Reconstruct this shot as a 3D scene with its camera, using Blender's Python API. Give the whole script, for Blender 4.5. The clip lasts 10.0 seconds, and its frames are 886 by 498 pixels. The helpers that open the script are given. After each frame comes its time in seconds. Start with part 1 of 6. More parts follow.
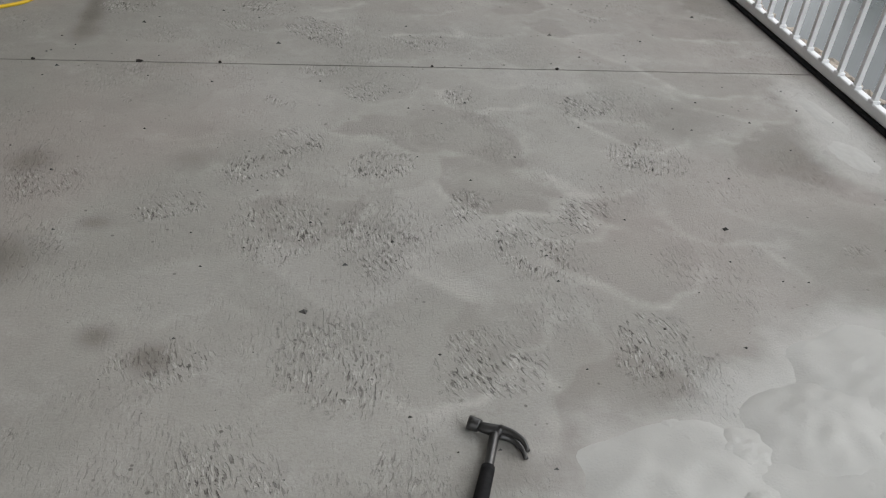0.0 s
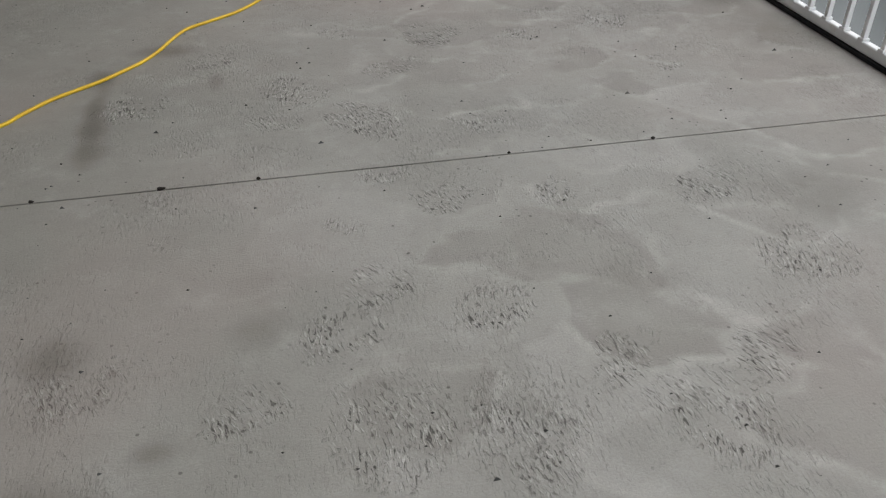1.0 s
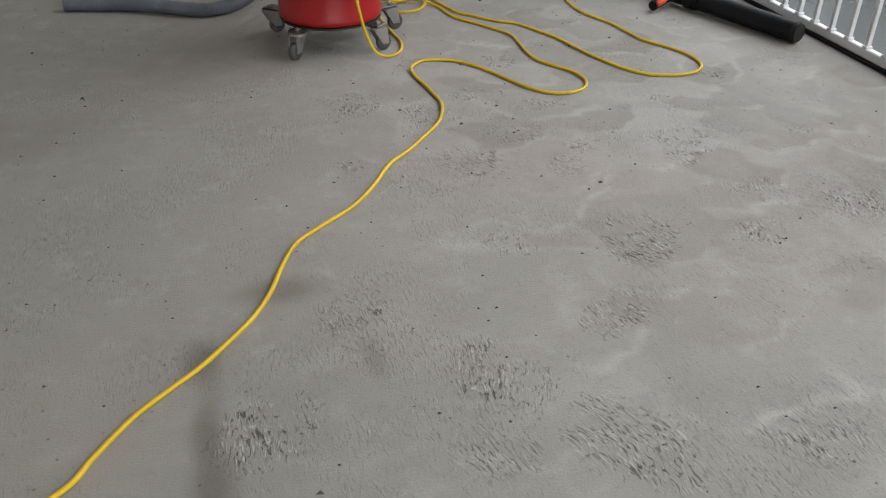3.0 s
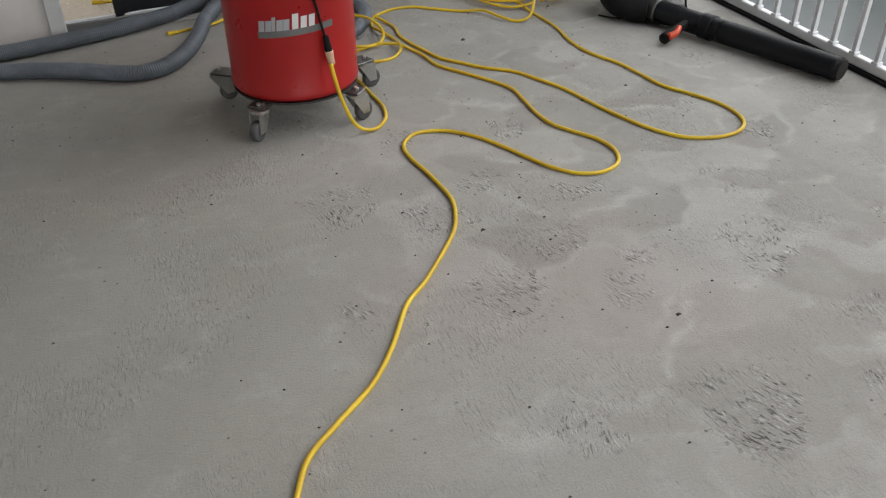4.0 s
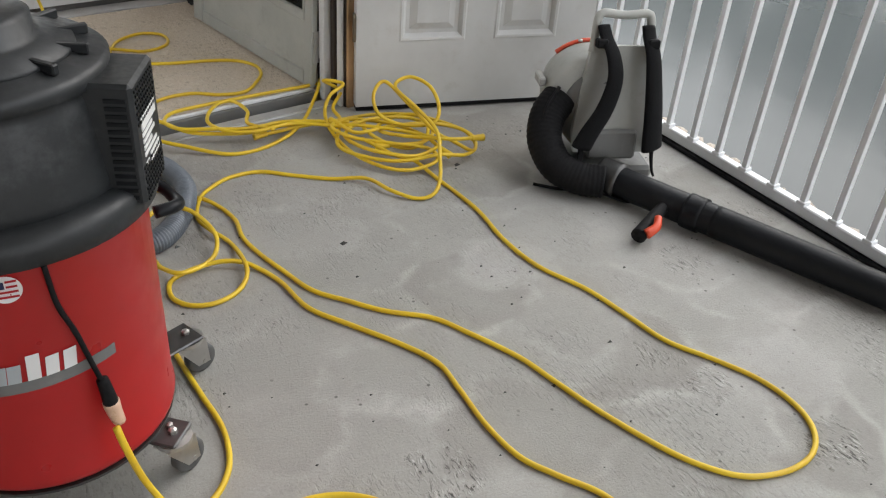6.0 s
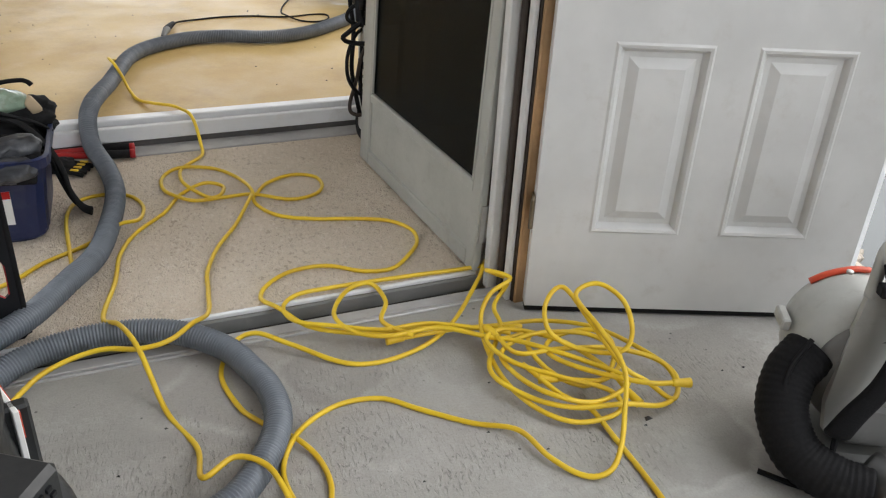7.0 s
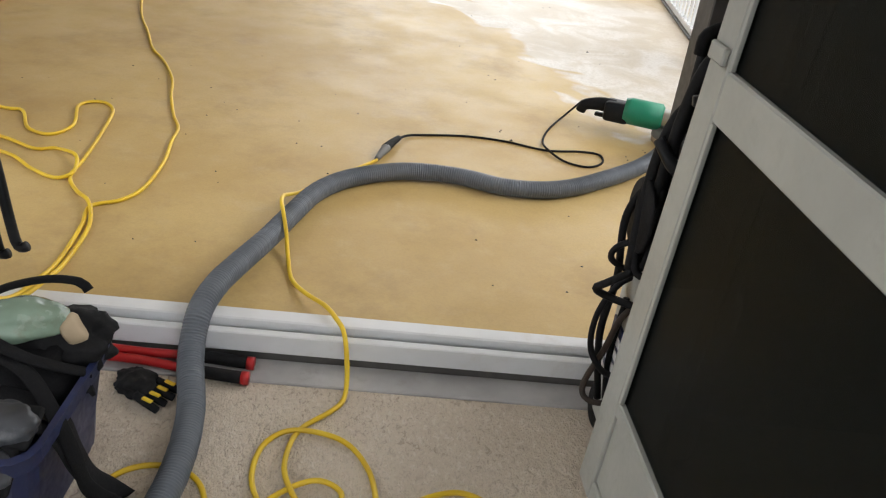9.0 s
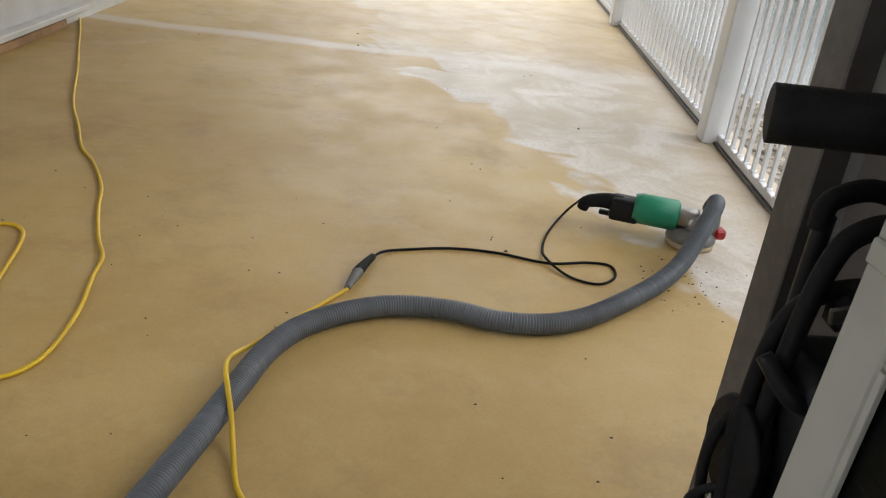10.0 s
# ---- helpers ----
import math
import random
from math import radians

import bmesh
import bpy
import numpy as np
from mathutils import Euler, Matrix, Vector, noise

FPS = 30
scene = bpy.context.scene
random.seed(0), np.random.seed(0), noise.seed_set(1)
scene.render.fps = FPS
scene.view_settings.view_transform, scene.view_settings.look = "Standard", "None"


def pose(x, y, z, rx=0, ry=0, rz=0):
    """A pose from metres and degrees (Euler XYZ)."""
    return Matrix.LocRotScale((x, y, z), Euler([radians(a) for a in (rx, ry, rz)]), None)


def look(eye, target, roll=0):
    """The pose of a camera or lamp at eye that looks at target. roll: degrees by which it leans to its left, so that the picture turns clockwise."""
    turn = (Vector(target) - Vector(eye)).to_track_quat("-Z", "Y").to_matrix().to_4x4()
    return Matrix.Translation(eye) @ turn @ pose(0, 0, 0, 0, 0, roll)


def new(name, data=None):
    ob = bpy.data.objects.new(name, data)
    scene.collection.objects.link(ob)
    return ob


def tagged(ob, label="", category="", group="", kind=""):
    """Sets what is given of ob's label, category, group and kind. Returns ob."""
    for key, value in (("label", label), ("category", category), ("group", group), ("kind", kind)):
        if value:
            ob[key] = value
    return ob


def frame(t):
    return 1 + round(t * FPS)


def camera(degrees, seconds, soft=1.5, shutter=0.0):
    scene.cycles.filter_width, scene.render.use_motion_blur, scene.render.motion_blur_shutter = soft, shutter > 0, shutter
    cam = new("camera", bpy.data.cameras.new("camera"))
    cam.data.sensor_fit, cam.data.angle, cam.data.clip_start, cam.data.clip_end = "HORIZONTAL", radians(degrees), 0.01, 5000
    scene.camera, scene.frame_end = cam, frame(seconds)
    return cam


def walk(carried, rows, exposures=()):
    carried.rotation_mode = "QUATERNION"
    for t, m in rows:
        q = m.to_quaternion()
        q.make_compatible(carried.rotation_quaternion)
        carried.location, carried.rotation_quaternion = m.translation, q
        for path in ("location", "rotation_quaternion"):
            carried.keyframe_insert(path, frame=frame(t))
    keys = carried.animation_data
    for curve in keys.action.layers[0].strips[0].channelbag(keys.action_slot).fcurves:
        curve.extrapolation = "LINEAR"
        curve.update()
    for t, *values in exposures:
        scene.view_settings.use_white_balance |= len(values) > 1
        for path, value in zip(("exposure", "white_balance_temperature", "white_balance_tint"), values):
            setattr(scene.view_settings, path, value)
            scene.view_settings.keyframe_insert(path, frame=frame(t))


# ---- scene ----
cam = camera(55.4, 10.0, soft=1.2)
PATH = [
    (0, (0.47, -4.5, 1.216), (0.779, -2.893, 0.068), 6.4),
    (0.1, (0.483, -4.455, 1.255), (0.776, -2.844, 0.107), 8.1),
    (0.5, (0.345, -4.164, 1.185), (0.672, -2.54, 0.064), 5.5),
    (1, (0.234, -3.834, 1.193), (0.583, -2.222, 0.063), 1.1),
    (1.5, (0.146, -3.451, 1.212), (0.517, -1.851, 0.072), 3.3),
    (2, (-0.017, -3.132, 1.219), (0.373, -1.506, 0.122), 2.8),
    (2.5, (-0.143, -2.83, 1.239), (0.273, -1.21, 0.143), 0.6),
    (3, (-0.205, -2.476, 1.265), (0.226, -0.848, 0.185), 0.8),
    (3.2, (-0.228, -2.371, 1.264), (0.208, -0.731, 0.206), 0.7),
    (4.3, (-0.235, -1.369, 1.347), (0.387, 0.122, 0.168), 0.1),
    (4.5, (-0.207, -1.196, 1.340), (0.448, 0.261, 0.136), 0.6),
    (5, (-0.141, -0.800, 1.348), (0.625, 0.652, 0.206), 0.2),
    (5.2, (-0.095, -0.693, 1.354), (0.725, 0.721, 0.202), 0.5),
    (6.3, (0.345, 0.054, 1.325), (1.234, 1.491, 0.255), 5.7),
    (6.5, (0.417, 0.197, 1.318), (1.208, 1.727, 0.303), 4.6),
    (7, (0.643, 0.57, 1.34), (1.159, 2.239, 0.365), 3.2),
    (7.5, (0.77, 0.906, 1.356), (0.966, 2.645, 0.389), 3.3),
    (8, (0.812, 1.284, 1.385), (1.027, 3.023, 0.421), 5.1),
    (8.5, (0.891, 1.682, 1.396), (1.005, 3.464, 0.494), 7.0),
    (9, (0.876, 2.049, 1.404), (0.816, 3.804, 0.446), 7.8),
    (9.5, (0.785, 2.382, 1.424), (0.77, 4.161, 0.51), 7.7),
    (10, (0.774, 2.688, 1.411), (0.765, 4.493, 0.551), 6.8),
]
walk(cam, [(t, look(eye, target, roll)) for t, eye, target, roll in PATH],
     exposures=[(0, 0.68), (1, 0.70), (2.5, 0.84), (3.2, 0.98), (4.5, 1.0), (5.2, 1.12), (6.5, 1.34), (7, 1.46), (7.5, 1.58), (8, 1.52), (8.5, 1.60), (9, 1.52), (9.5, 1.14), (10, 0.98)])

# ---- light ----
world = bpy.data.worlds.new("overcast_sky")
scene.world = world
world.use_nodes = True
wn, wl = world.node_tree.nodes, world.node_tree.links
sky = wn.new("ShaderNodeTexSky")
sky.sky_type, sky.sun_disc = "NISHITA", False
sky.sun_elevation, sky.sun_rotation = radians(30), radians(75)
sky.air_density, sky.dust_density, sky.ozone_density = 1.2, 4.0, 1.0
grey = wn.new("ShaderNodeMixRGB")
grey.inputs[0].default_value = 0.90
grey.inputs[2].default_value = (9.2, 9.4, 9.7, 1)
wl.new(sky.outputs[0], grey.inputs[1])
wl.new(grey.outputs[0], wn["Background"].inputs[0])
wn["Background"].inputs[1].default_value = 0.15
sun_data = bpy.data.lights.new("sun", "SUN")
sun_data.energy, sun_data.angle, sun_data.color = 0.6, radians(60), (1.0, 0.97, 0.94)
sun = new("sun", sun_data)
sun.matrix_world = look((6, 1.6, 3.6), (0, 0, 0))


# ---- materials ----
class Mat:
    """A node material with a few short ways to add nodes."""

    def __init__(self, name, colour=(0.5, 0.5, 0.5), rough=0.6, metal=0.0):
        self.m = bpy.data.materials.new(name)
        self.m.use_nodes = True
        self.n, self.l = self.m.node_tree.nodes, self.m.node_tree.links
        self.b = self.n["Principled BSDF"]
        self.b.inputs["Base Color"].default_value = (*colour, 1)
        self.b.inputs["Roughness"].default_value = rough
        self.b.inputs["Metallic"].default_value = metal
        self.tc = self.n.new("ShaderNodeTexCoord")

    def link(self, a, b):
        self.l.new(a, b)

    def put(self, value, socket):
        if hasattr(value, "is_output"):
            self.l.new(value, socket)
        else:
            socket.default_value = value

    def coords(self, scale=(1, 1, 1), turn=0.0, move=(0, 0, 0), source="Object"):
        mp = self.n.new("ShaderNodeMapping")
        mp.inputs["Scale"].default_value = scale
        mp.inputs["Rotation"].default_value = (0, 0, turn)
        mp.inputs["Location"].default_value = move
        self.link(self.tc.outputs[source], mp.inputs[0])
        return mp.outputs[0]

    def noise(self, scale, detail=4, rough=0.55, co=None, distort=0.0):
        t = self.n.new("ShaderNodeTexNoise")
        t.inputs["Scale"].default_value = scale
        t.inputs["Detail"].default_value = detail
        t.inputs["Roughness"].default_value = rough
        t.inputs["Distortion"].default_value = distort
        self.link(co if co else self.tc.outputs["Object"], t.inputs["Vector"])
        return t.outputs[0]

    def cells(self, scale, feature="F1", co=None, out="Distance", smooth=0.0):
        t = self.n.new("ShaderNodeTexVoronoi")
        t.feature = feature
        t.inputs["Scale"].default_value = scale
        if feature == "SMOOTH_F1":
            t.inputs["Smoothness"].default_value = smooth
        self.link(co if co else self.tc.outputs["Object"], t.inputs["Vector"])
        return t.outputs[out]

    def wave(self, scale, co=None, distort=0.0, detail=2):
        t = self.n.new("ShaderNodeTexWave")
        t.inputs["Scale"].default_value = scale
        t.inputs["Distortion"].default_value = distort
        t.inputs["Detail"].default_value = detail
        self.link(co if co else self.tc.outputs["Object"], t.inputs["Vector"])
        return t.outputs["Fac"]

    def ramp(self, fac, lo, hi, a=0.0, b=1.0):
        t = self.n.new("ShaderNodeMapRange")
        t.interpolation_type = "SMOOTHSTEP"
        for i, v in enumerate((fac, lo, hi, a, b)):
            self.put(v, t.inputs[i])
        return t.outputs[0]

    def math(self, op, a, b=0.0):
        t = self.n.new("ShaderNodeMath")
        t.operation = op
        self.put(a, t.inputs[0])
        self.put(b, t.inputs[1])
        return t.outputs[0]

    def mix(self, fac, a, b, blend="MIX"):
        t = self.n.new("ShaderNodeMixRGB")
        t.blend_type = blend
        for i, v in enumerate((fac, a, b)):
            if isinstance(v, tuple):
                v = (*v, 1)
            self.put(v, t.inputs[i])
        return t.outputs[0]

    def xyz(self, co=None):
        t = self.n.new("ShaderNodeSeparateXYZ")
        self.link(co if co else self.tc.outputs["Object"], t.inputs[0])
        return t.outputs

    def spot(self, x, y, rx, ry, soft=0.6, wobble=None):
        """1 inside an ellipse on the ground, 0 outside."""
        co = self.coords((1 / rx, 1 / ry, 0), 0, (-x / rx, -y / ry, 0))
        t = self.n.new("ShaderNodeVectorMath")
        t.operation = "LENGTH"
        self.link(co, t.inputs[0])
        d = t.outputs["Value"]
        if wobble is not None:
            d = self.math("ADD", d, wobble)
        return self.ramp(d, 1.0 - soft, 1.0 + soft * 0.4, 1.0, 0.0)

    def colour(self, c):
        self.put((*c, 1) if isinstance(c, tuple) else c, self.b.inputs["Base Color"])

    def rough(self, r):
        self.put(r, self.b.inputs["Roughness"])

    def bump(self, height, strength=0.3, distance=0.01):
        t = self.n.new("ShaderNodeBump")
        t.inputs["Strength"].default_value = strength
        t.inputs["Distance"].default_value = distance
        self.link(height, t.inputs["Height"])
        self.link(t.outputs[0], self.b.inputs["Normal"])


def plain(name, colour, rough=0.6, metal=0.0, vary=0.12, grain=60, bump=0.15, dirt=None):
    """A surface of one colour with worn, slightly dirty variation at two scales."""
    m = Mat(name, colour, rough, metal)
    big = m.noise(4.0, 4)
    fine = m.noise(grain, 3)
    dark = tuple(c * (1 - vary * 1.6) for c in colour)
    light = tuple(min(1, c * (1 + vary)) for c in colour)
    c = m.mix(m.ramp(big, 0.3, 0.7), dark, light)
    if dirt:
        c = m.mix(m.ramp(m.noise(9.0, 6, 0.7), 0.52, 0.75, 0.0, 0.55), c, dirt)
    m.colour(c)
    m.rough(m.ramp(fine, 0.2, 0.8, max(0.05, rough - 0.08), min(1, rough + 0.1)))
    m.bump(fine, bump, 0.002)
    if max(colour) < 0.02:
        m.b.inputs["Specular IOR Level"].default_value = 0.20
    return m.m


def ground_concrete():
    """Grey slab opened with a hand grinder: round sweeps, chatter marks, stains, pitting."""
    m = Mat("ground_concrete", rough=0.85)
    wob = m.ramp(m.noise(2.2, 3), 0.0, 1.0, -0.35, 0.35)
    base = m.mix(m.ramp(m.noise(1.1, 5, 0.6), 0.3, 0.7), (0.315, 0.311, 0.288), (0.375, 0.370, 0.343))
    base = m.mix(m.ramp(m.noise(0.55, 3, 0.5, m.coords(move=(4, 9, 0))), 0.45, 0.68, 0, 0.5), base, (0.350, 0.318, 0.292))
    # the strip along the house is darker, fading out towards the railing
    house_side = m.ramp(m.math("ADD", m.xyz()[0], m.math("MULTIPLY", wob, 0.5)), -0.55, 0.45, 0.42, 0.0)
    base = m.mix(house_side, base, (0.235, 0.228, 0.205))
    # round sweeps of the grinder, each a little lighter or darker than the next, edged by a powdery rim
    def worn(name, vector=False):
        t = m.n.new("ShaderNodeAttribute")
        t.attribute_name = name
        return t.outputs["Vector" if vector else "Fac"]
    sweep, rim, chat = worn("sweep"), worn("rim"), worn("chatter")
    base = m.mix(m.ramp(sweep, 0.05, 1.0, 0.0, 0.55), base, (0.235, 0.220, 0.200))
    base = m.mix(m.ramp(sweep, -0.05, -1.0, 0.0, 0.55), base, (0.47, 0.46, 0.44))
    cloud = m.ramp(m.noise(7, 4, 0.6, m.coords(move=(6, 3, 0))), 0.36, 0.60, 0.08, 1.0)
    base = m.mix(m.math("MULTIPLY", rim, m.math("MULTIPLY", cloud, 0.75)), base, (0.52, 0.51, 0.485))
    # dust worked into the surface
    base = m.mix(m.ramp(m.noise(6.0, 5, 0.7, m.coords(move=(2, 5, 0))), 0.5, 0.8, 0, 0.4), base, (0.50, 0.495, 0.48))
    fine = m.noise(160, 4, 0.7)
    base = m.mix(m.ramp(fine, 0.3, 0.75, 0.0, 0.25), base, (0.20, 0.19, 0.175))
    mottle = m.noise(30, 5, 0.75, m.coords(move=(8, 1, 0)))
    base = m.mix(m.ramp(mottle, 0.5, 0.78, 0.0, 0.35), base, (0.19, 0.18, 0.165))
    # chatter: short gouges struck across the path of the grinder
    lie = worn("stroke", True)
    strokes = m.noise(1.0, 3, 0.55, lie, 0.6)
    combed = m.noise(1.0, 4, 0.6, m.coords((150, 40, 1), radians(10)), 0.5)
    scatter = m.noise(13, 4, 0.6, m.coords(move=(1, 8, 0)))
    on = m.math("MULTIPLY", chat, m.ramp(scatter, 0.38, 0.57, 0.05, 1.0))
    faint = m.ramp(m.noise(2.3, 4, 0.65, m.coords(move=(11, 3, 0))), 0.44, 0.68, 0.02, 0.30)

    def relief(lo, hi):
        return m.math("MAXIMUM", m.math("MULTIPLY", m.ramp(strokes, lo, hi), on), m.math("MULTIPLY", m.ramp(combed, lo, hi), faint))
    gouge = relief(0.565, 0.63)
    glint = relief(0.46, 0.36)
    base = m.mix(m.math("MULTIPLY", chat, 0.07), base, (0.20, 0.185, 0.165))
    # gouge hollows get painted shade, their raised edges a painted glint
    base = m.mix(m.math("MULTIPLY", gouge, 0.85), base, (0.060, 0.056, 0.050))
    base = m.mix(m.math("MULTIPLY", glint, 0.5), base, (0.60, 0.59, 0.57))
    # pinholes and crumbs
    pit = m.ramp(m.cells(26, co=m.coords(move=(5, 5, 0))), 0.07, 0.13, 1.0, 0.0)
    pit = m.math("MULTIPLY", pit, m.ramp(m.noise(5, 2), 0.5, 0.62))
    base = m.mix(m.math("MULTIPLY", pit, 0.75), base, (0.07, 0.065, 0.06))
    # old stains
    stains = ((-0.362, -0.90, 0.05, 0.09, 0.55), (-0.354, -1.14, 0.035, 0.09, 0.5), (-0.338, -1.29, 0.05, 0.10, 0.55), (-0.330, -1.46, 0.06, 0.10, 0.55), (-0.34, -1.2, 0.03, 0.36, 0.35),
              (-0.16, -0.664, 0.12, 0.06, 0.5), (0.03, -0.98, 0.03, 0.09, 0.4), (-0.27, -2.84, 0.16, 0.13, 0.7), (-0.279, -2.393, 0.08, 0.08, 0.5), (0.03, -3.11, 0.05, 0.05, 0.6),
              (0.146, -3.18, 0.05, 0.05, 0.6), (0.144, -2.364, 0.07, 0.06, 0.3), (-0.057, -2.69, 0.05, 0.04, 0.45), (-0.95, 0.40, 0.45, 0.30, 0.28), (2.0, -2.32, 0.20, 0.20, 0.42),
              (1.741, -2.022, 0.20, 0.16, 0.35), (1.95, -2.85, 0.25, 0.25, 0.35), (2.3, -2.75, 0.16, 0.5, 0.45), (2.25, -0.80, 0.25, 0.45, 0.42), (2.3, 0.4, 0.14, 1.4, 0.25), (1.04, -2.35, 0.14, 0.11, 0.22))
    rose = m.ramp(m.noise(0.8, 3, 0.5, m.coords(move=(2, 2, 0))), 0.5, 0.7, 0, 0.3)
    base = m.mix(rose, base, (0.36, 0.305, 0.285))
    for x, y, rx, ry, k in stains:
        base = m.mix(m.math("MULTIPLY", m.spot(x, y, rx, ry, 0.9, wob), k), base, (0.125, 0.110, 0.094))
    # dust film swept aside by the grinder
    film = m.ramp(m.noise(7, 4), 0, 1, -0.3, 0.3)
    for x, y, rx, ry, k in ((1.18, -3.58, 0.30, 0.24, 0.95), (1.52, -3.44, 0.32, 0.23, 0.95), (1.78, -3.27, 0.34, 0.24, 0.9), (2.27, -2.0, 0.12, 0.36, 0.75), (2.22, -2.3, 0.15, 0.25, 0.6), (0.85, -3.68, 0.25, 0.14, 0.5), (2.0, -3.6, 0.5, 0.4, 0.85)):
        base = m.mix(m.math("MULTIPLY", m.spot(x, y, rx, ry, 0.45, film), k), base, (0.50, 0.50, 0.48))
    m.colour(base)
    m.rough(m.ramp(m.noise(8, 4), 0.3, 0.7, 0.68, 0.92))
    h = m.math("SUBTRACT", m.math("MULTIPLY", fine, 0.25), m.math("MULTIPLY", gouge, 1.0))
    h = m.math("ADD", h, m.math("MULTIPLY", glint, 0.35))
    m.bump(h, 0.9, 0.007)
    return m.m


def stained_concrete():
    """Ochre stain on the second slab, ground back to pale grey beside the railing."""
    m = Mat("stained_concrete", rough=0.6)
    big = m.ramp(m.noise(0.9, 5, 0.6), 0.3, 0.7)
    base = m.mix(big, (0.440, 0.300, 0.108), (0.555, 0.405, 0.172))
    base = m.mix(m.ramp(m.noise(2.6, 6, 0.7, m.coords(move=(3, 1, 0))), 0.46, 0.72, 0, 0.55), base, (0.330, 0.215, 0.090))
    base = m.mix(m.ramp(m.noise(7, 6, 0.75, m.coords(move=(9, 1, 0))), 0.5, 0.8, 0, 0.4), base, (0.55, 0.44, 0.27))
    p = m.xyz()
    edge = m.math("ADD", p[0], m.math("MULTIPLY", m.math("SUBTRACT", p[1], 5.0), 0.46))
    wob = m.ramp(m.noise(1.5, 3, 0.5, distort=0.6), 0, 1, -0.55, 0.55)
    bare = m.ramp(m.math("ADD", edge, wob), 1.84, 1.93)
    bare = m.math("MULTIPLY", bare, m.ramp(p[1], 8.3, 8.9, 1.0, 0.35))
    pale = m.mix(m.ramp(m.noise(3.0, 5, 0.6, m.coords(move=(5, 2, 0)), distort=0.8), 0.36, 0.66), (0.54, 0.48, 0.385), (0.71, 0.685, 0.65))
    pale = m.mix(m.ramp(m.noise(60, 5, 0.75), 0.48, 0.62, 0, 0.5), pale, (0.47, 0.43, 0.37))
    line = m.ramp(m.math("ABSOLUTE", m.math("SUBTRACT", m.math("ADD", p[1], m.math("MULTIPLY", wob, 0.12)), 8.35)), 0.03, 0.12, 0.7, 0.0)
    base = m.mix(m.math("MULTIPLY", bare, 0.9), base, pale)
    base = m.mix(line, base, (0.62, 0.58, 0.52))
    side = m.ramp(p[0], 1.85, 2.1, 0.0, 0.55)
    base = m.mix(side, base, (0.36, 0.25, 0.11))
    fine = m.noise(140, 4, 0.7)
    base = m.mix(m.ramp(fine, 0.35, 0.8, 0.0, 0.18), base, (0.20, 0.13, 0.06))
    crumbs = m.math("MULTIPLY", m.ramp(m.cells(6), 0.010, 0.022, 1, 0), m.ramp(m.noise(3, 2), 0.56, 0.62))
    base = m.mix(m.math("MULTIPLY", crumbs, 0.8), base, (0.06, 0.05, 0.04))
    m.colour(base)
    m.rough(m.ramp(m.noise(5, 4), 0.3, 0.7, 0.42, 0.56))
    m.bump(m.math("ADD", m.math("MULTIPLY", fine, 0.4), m.noise(14, 5)), 0.22, 0.004)
    return m.m


def loop_carpet():
    """Worn cut pile: clumped tufts, pits between them painted with shade, trodden flat in places."""
    m = Mat("loop_carpet", rough=0.95)
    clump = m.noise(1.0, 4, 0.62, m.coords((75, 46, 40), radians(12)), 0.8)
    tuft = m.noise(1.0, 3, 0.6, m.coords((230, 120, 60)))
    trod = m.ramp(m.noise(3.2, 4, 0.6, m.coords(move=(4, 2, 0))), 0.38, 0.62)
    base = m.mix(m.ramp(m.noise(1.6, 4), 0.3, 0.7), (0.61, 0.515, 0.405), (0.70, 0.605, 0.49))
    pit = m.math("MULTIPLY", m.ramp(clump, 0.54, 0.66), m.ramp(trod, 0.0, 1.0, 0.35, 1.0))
    # shade between clumps and light on their tops, mixed into the colour
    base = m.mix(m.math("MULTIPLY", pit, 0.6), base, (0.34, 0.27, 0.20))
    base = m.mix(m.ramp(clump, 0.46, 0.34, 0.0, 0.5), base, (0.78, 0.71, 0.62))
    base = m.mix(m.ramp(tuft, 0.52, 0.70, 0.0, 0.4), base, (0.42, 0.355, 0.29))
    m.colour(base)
    m.bump(m.math("SUBTRACT", m.math("MULTIPLY", tuft, 0.5), clump), 1.0, 0.014)
    return m.m


def ribbed_hose():
    m = Mat("ribbed_hose", rough=0.45)
    m.colour(m.mix(m.ramp(m.noise(7, 4), 0.35, 0.7), (0.112, 0.128, 0.150), (0.150, 0.168, 0.194)))
    m.rough(m.ramp(m.noise(30, 3), 0.3, 0.7, 0.35, 0.55))
    return m.m


def yellow_cord():
    m = Mat("yellow_cord", rough=0.45)
    c = m.mix(m.ramp(m.noise(6, 4), 0.3, 0.72), (0.62, 0.400, 0.013), (0.76, 0.530, 0.022))
    c = m.mix(m.ramp(m.noise(45, 4, 0.7), 0.58, 0.78, 0, 0.35), c, (0.42, 0.29, 0.05))
    m.colour(c)
    m.bump(m.noise(220, 2), 0.35, 0.002)
    return m.m


def water():
    m = Mat("lake_water", (0.055, 0.062, 0.064), 0.16)
    m.b.inputs["Specular IOR Level"].default_value = 0.18
    m.b.inputs["IOR"].default_value = 1.33
    m.bump(m.noise(1.2, 3, 0.5, m.coords((1, 0.35, 1))), 0.10, 0.05)
    return m.m


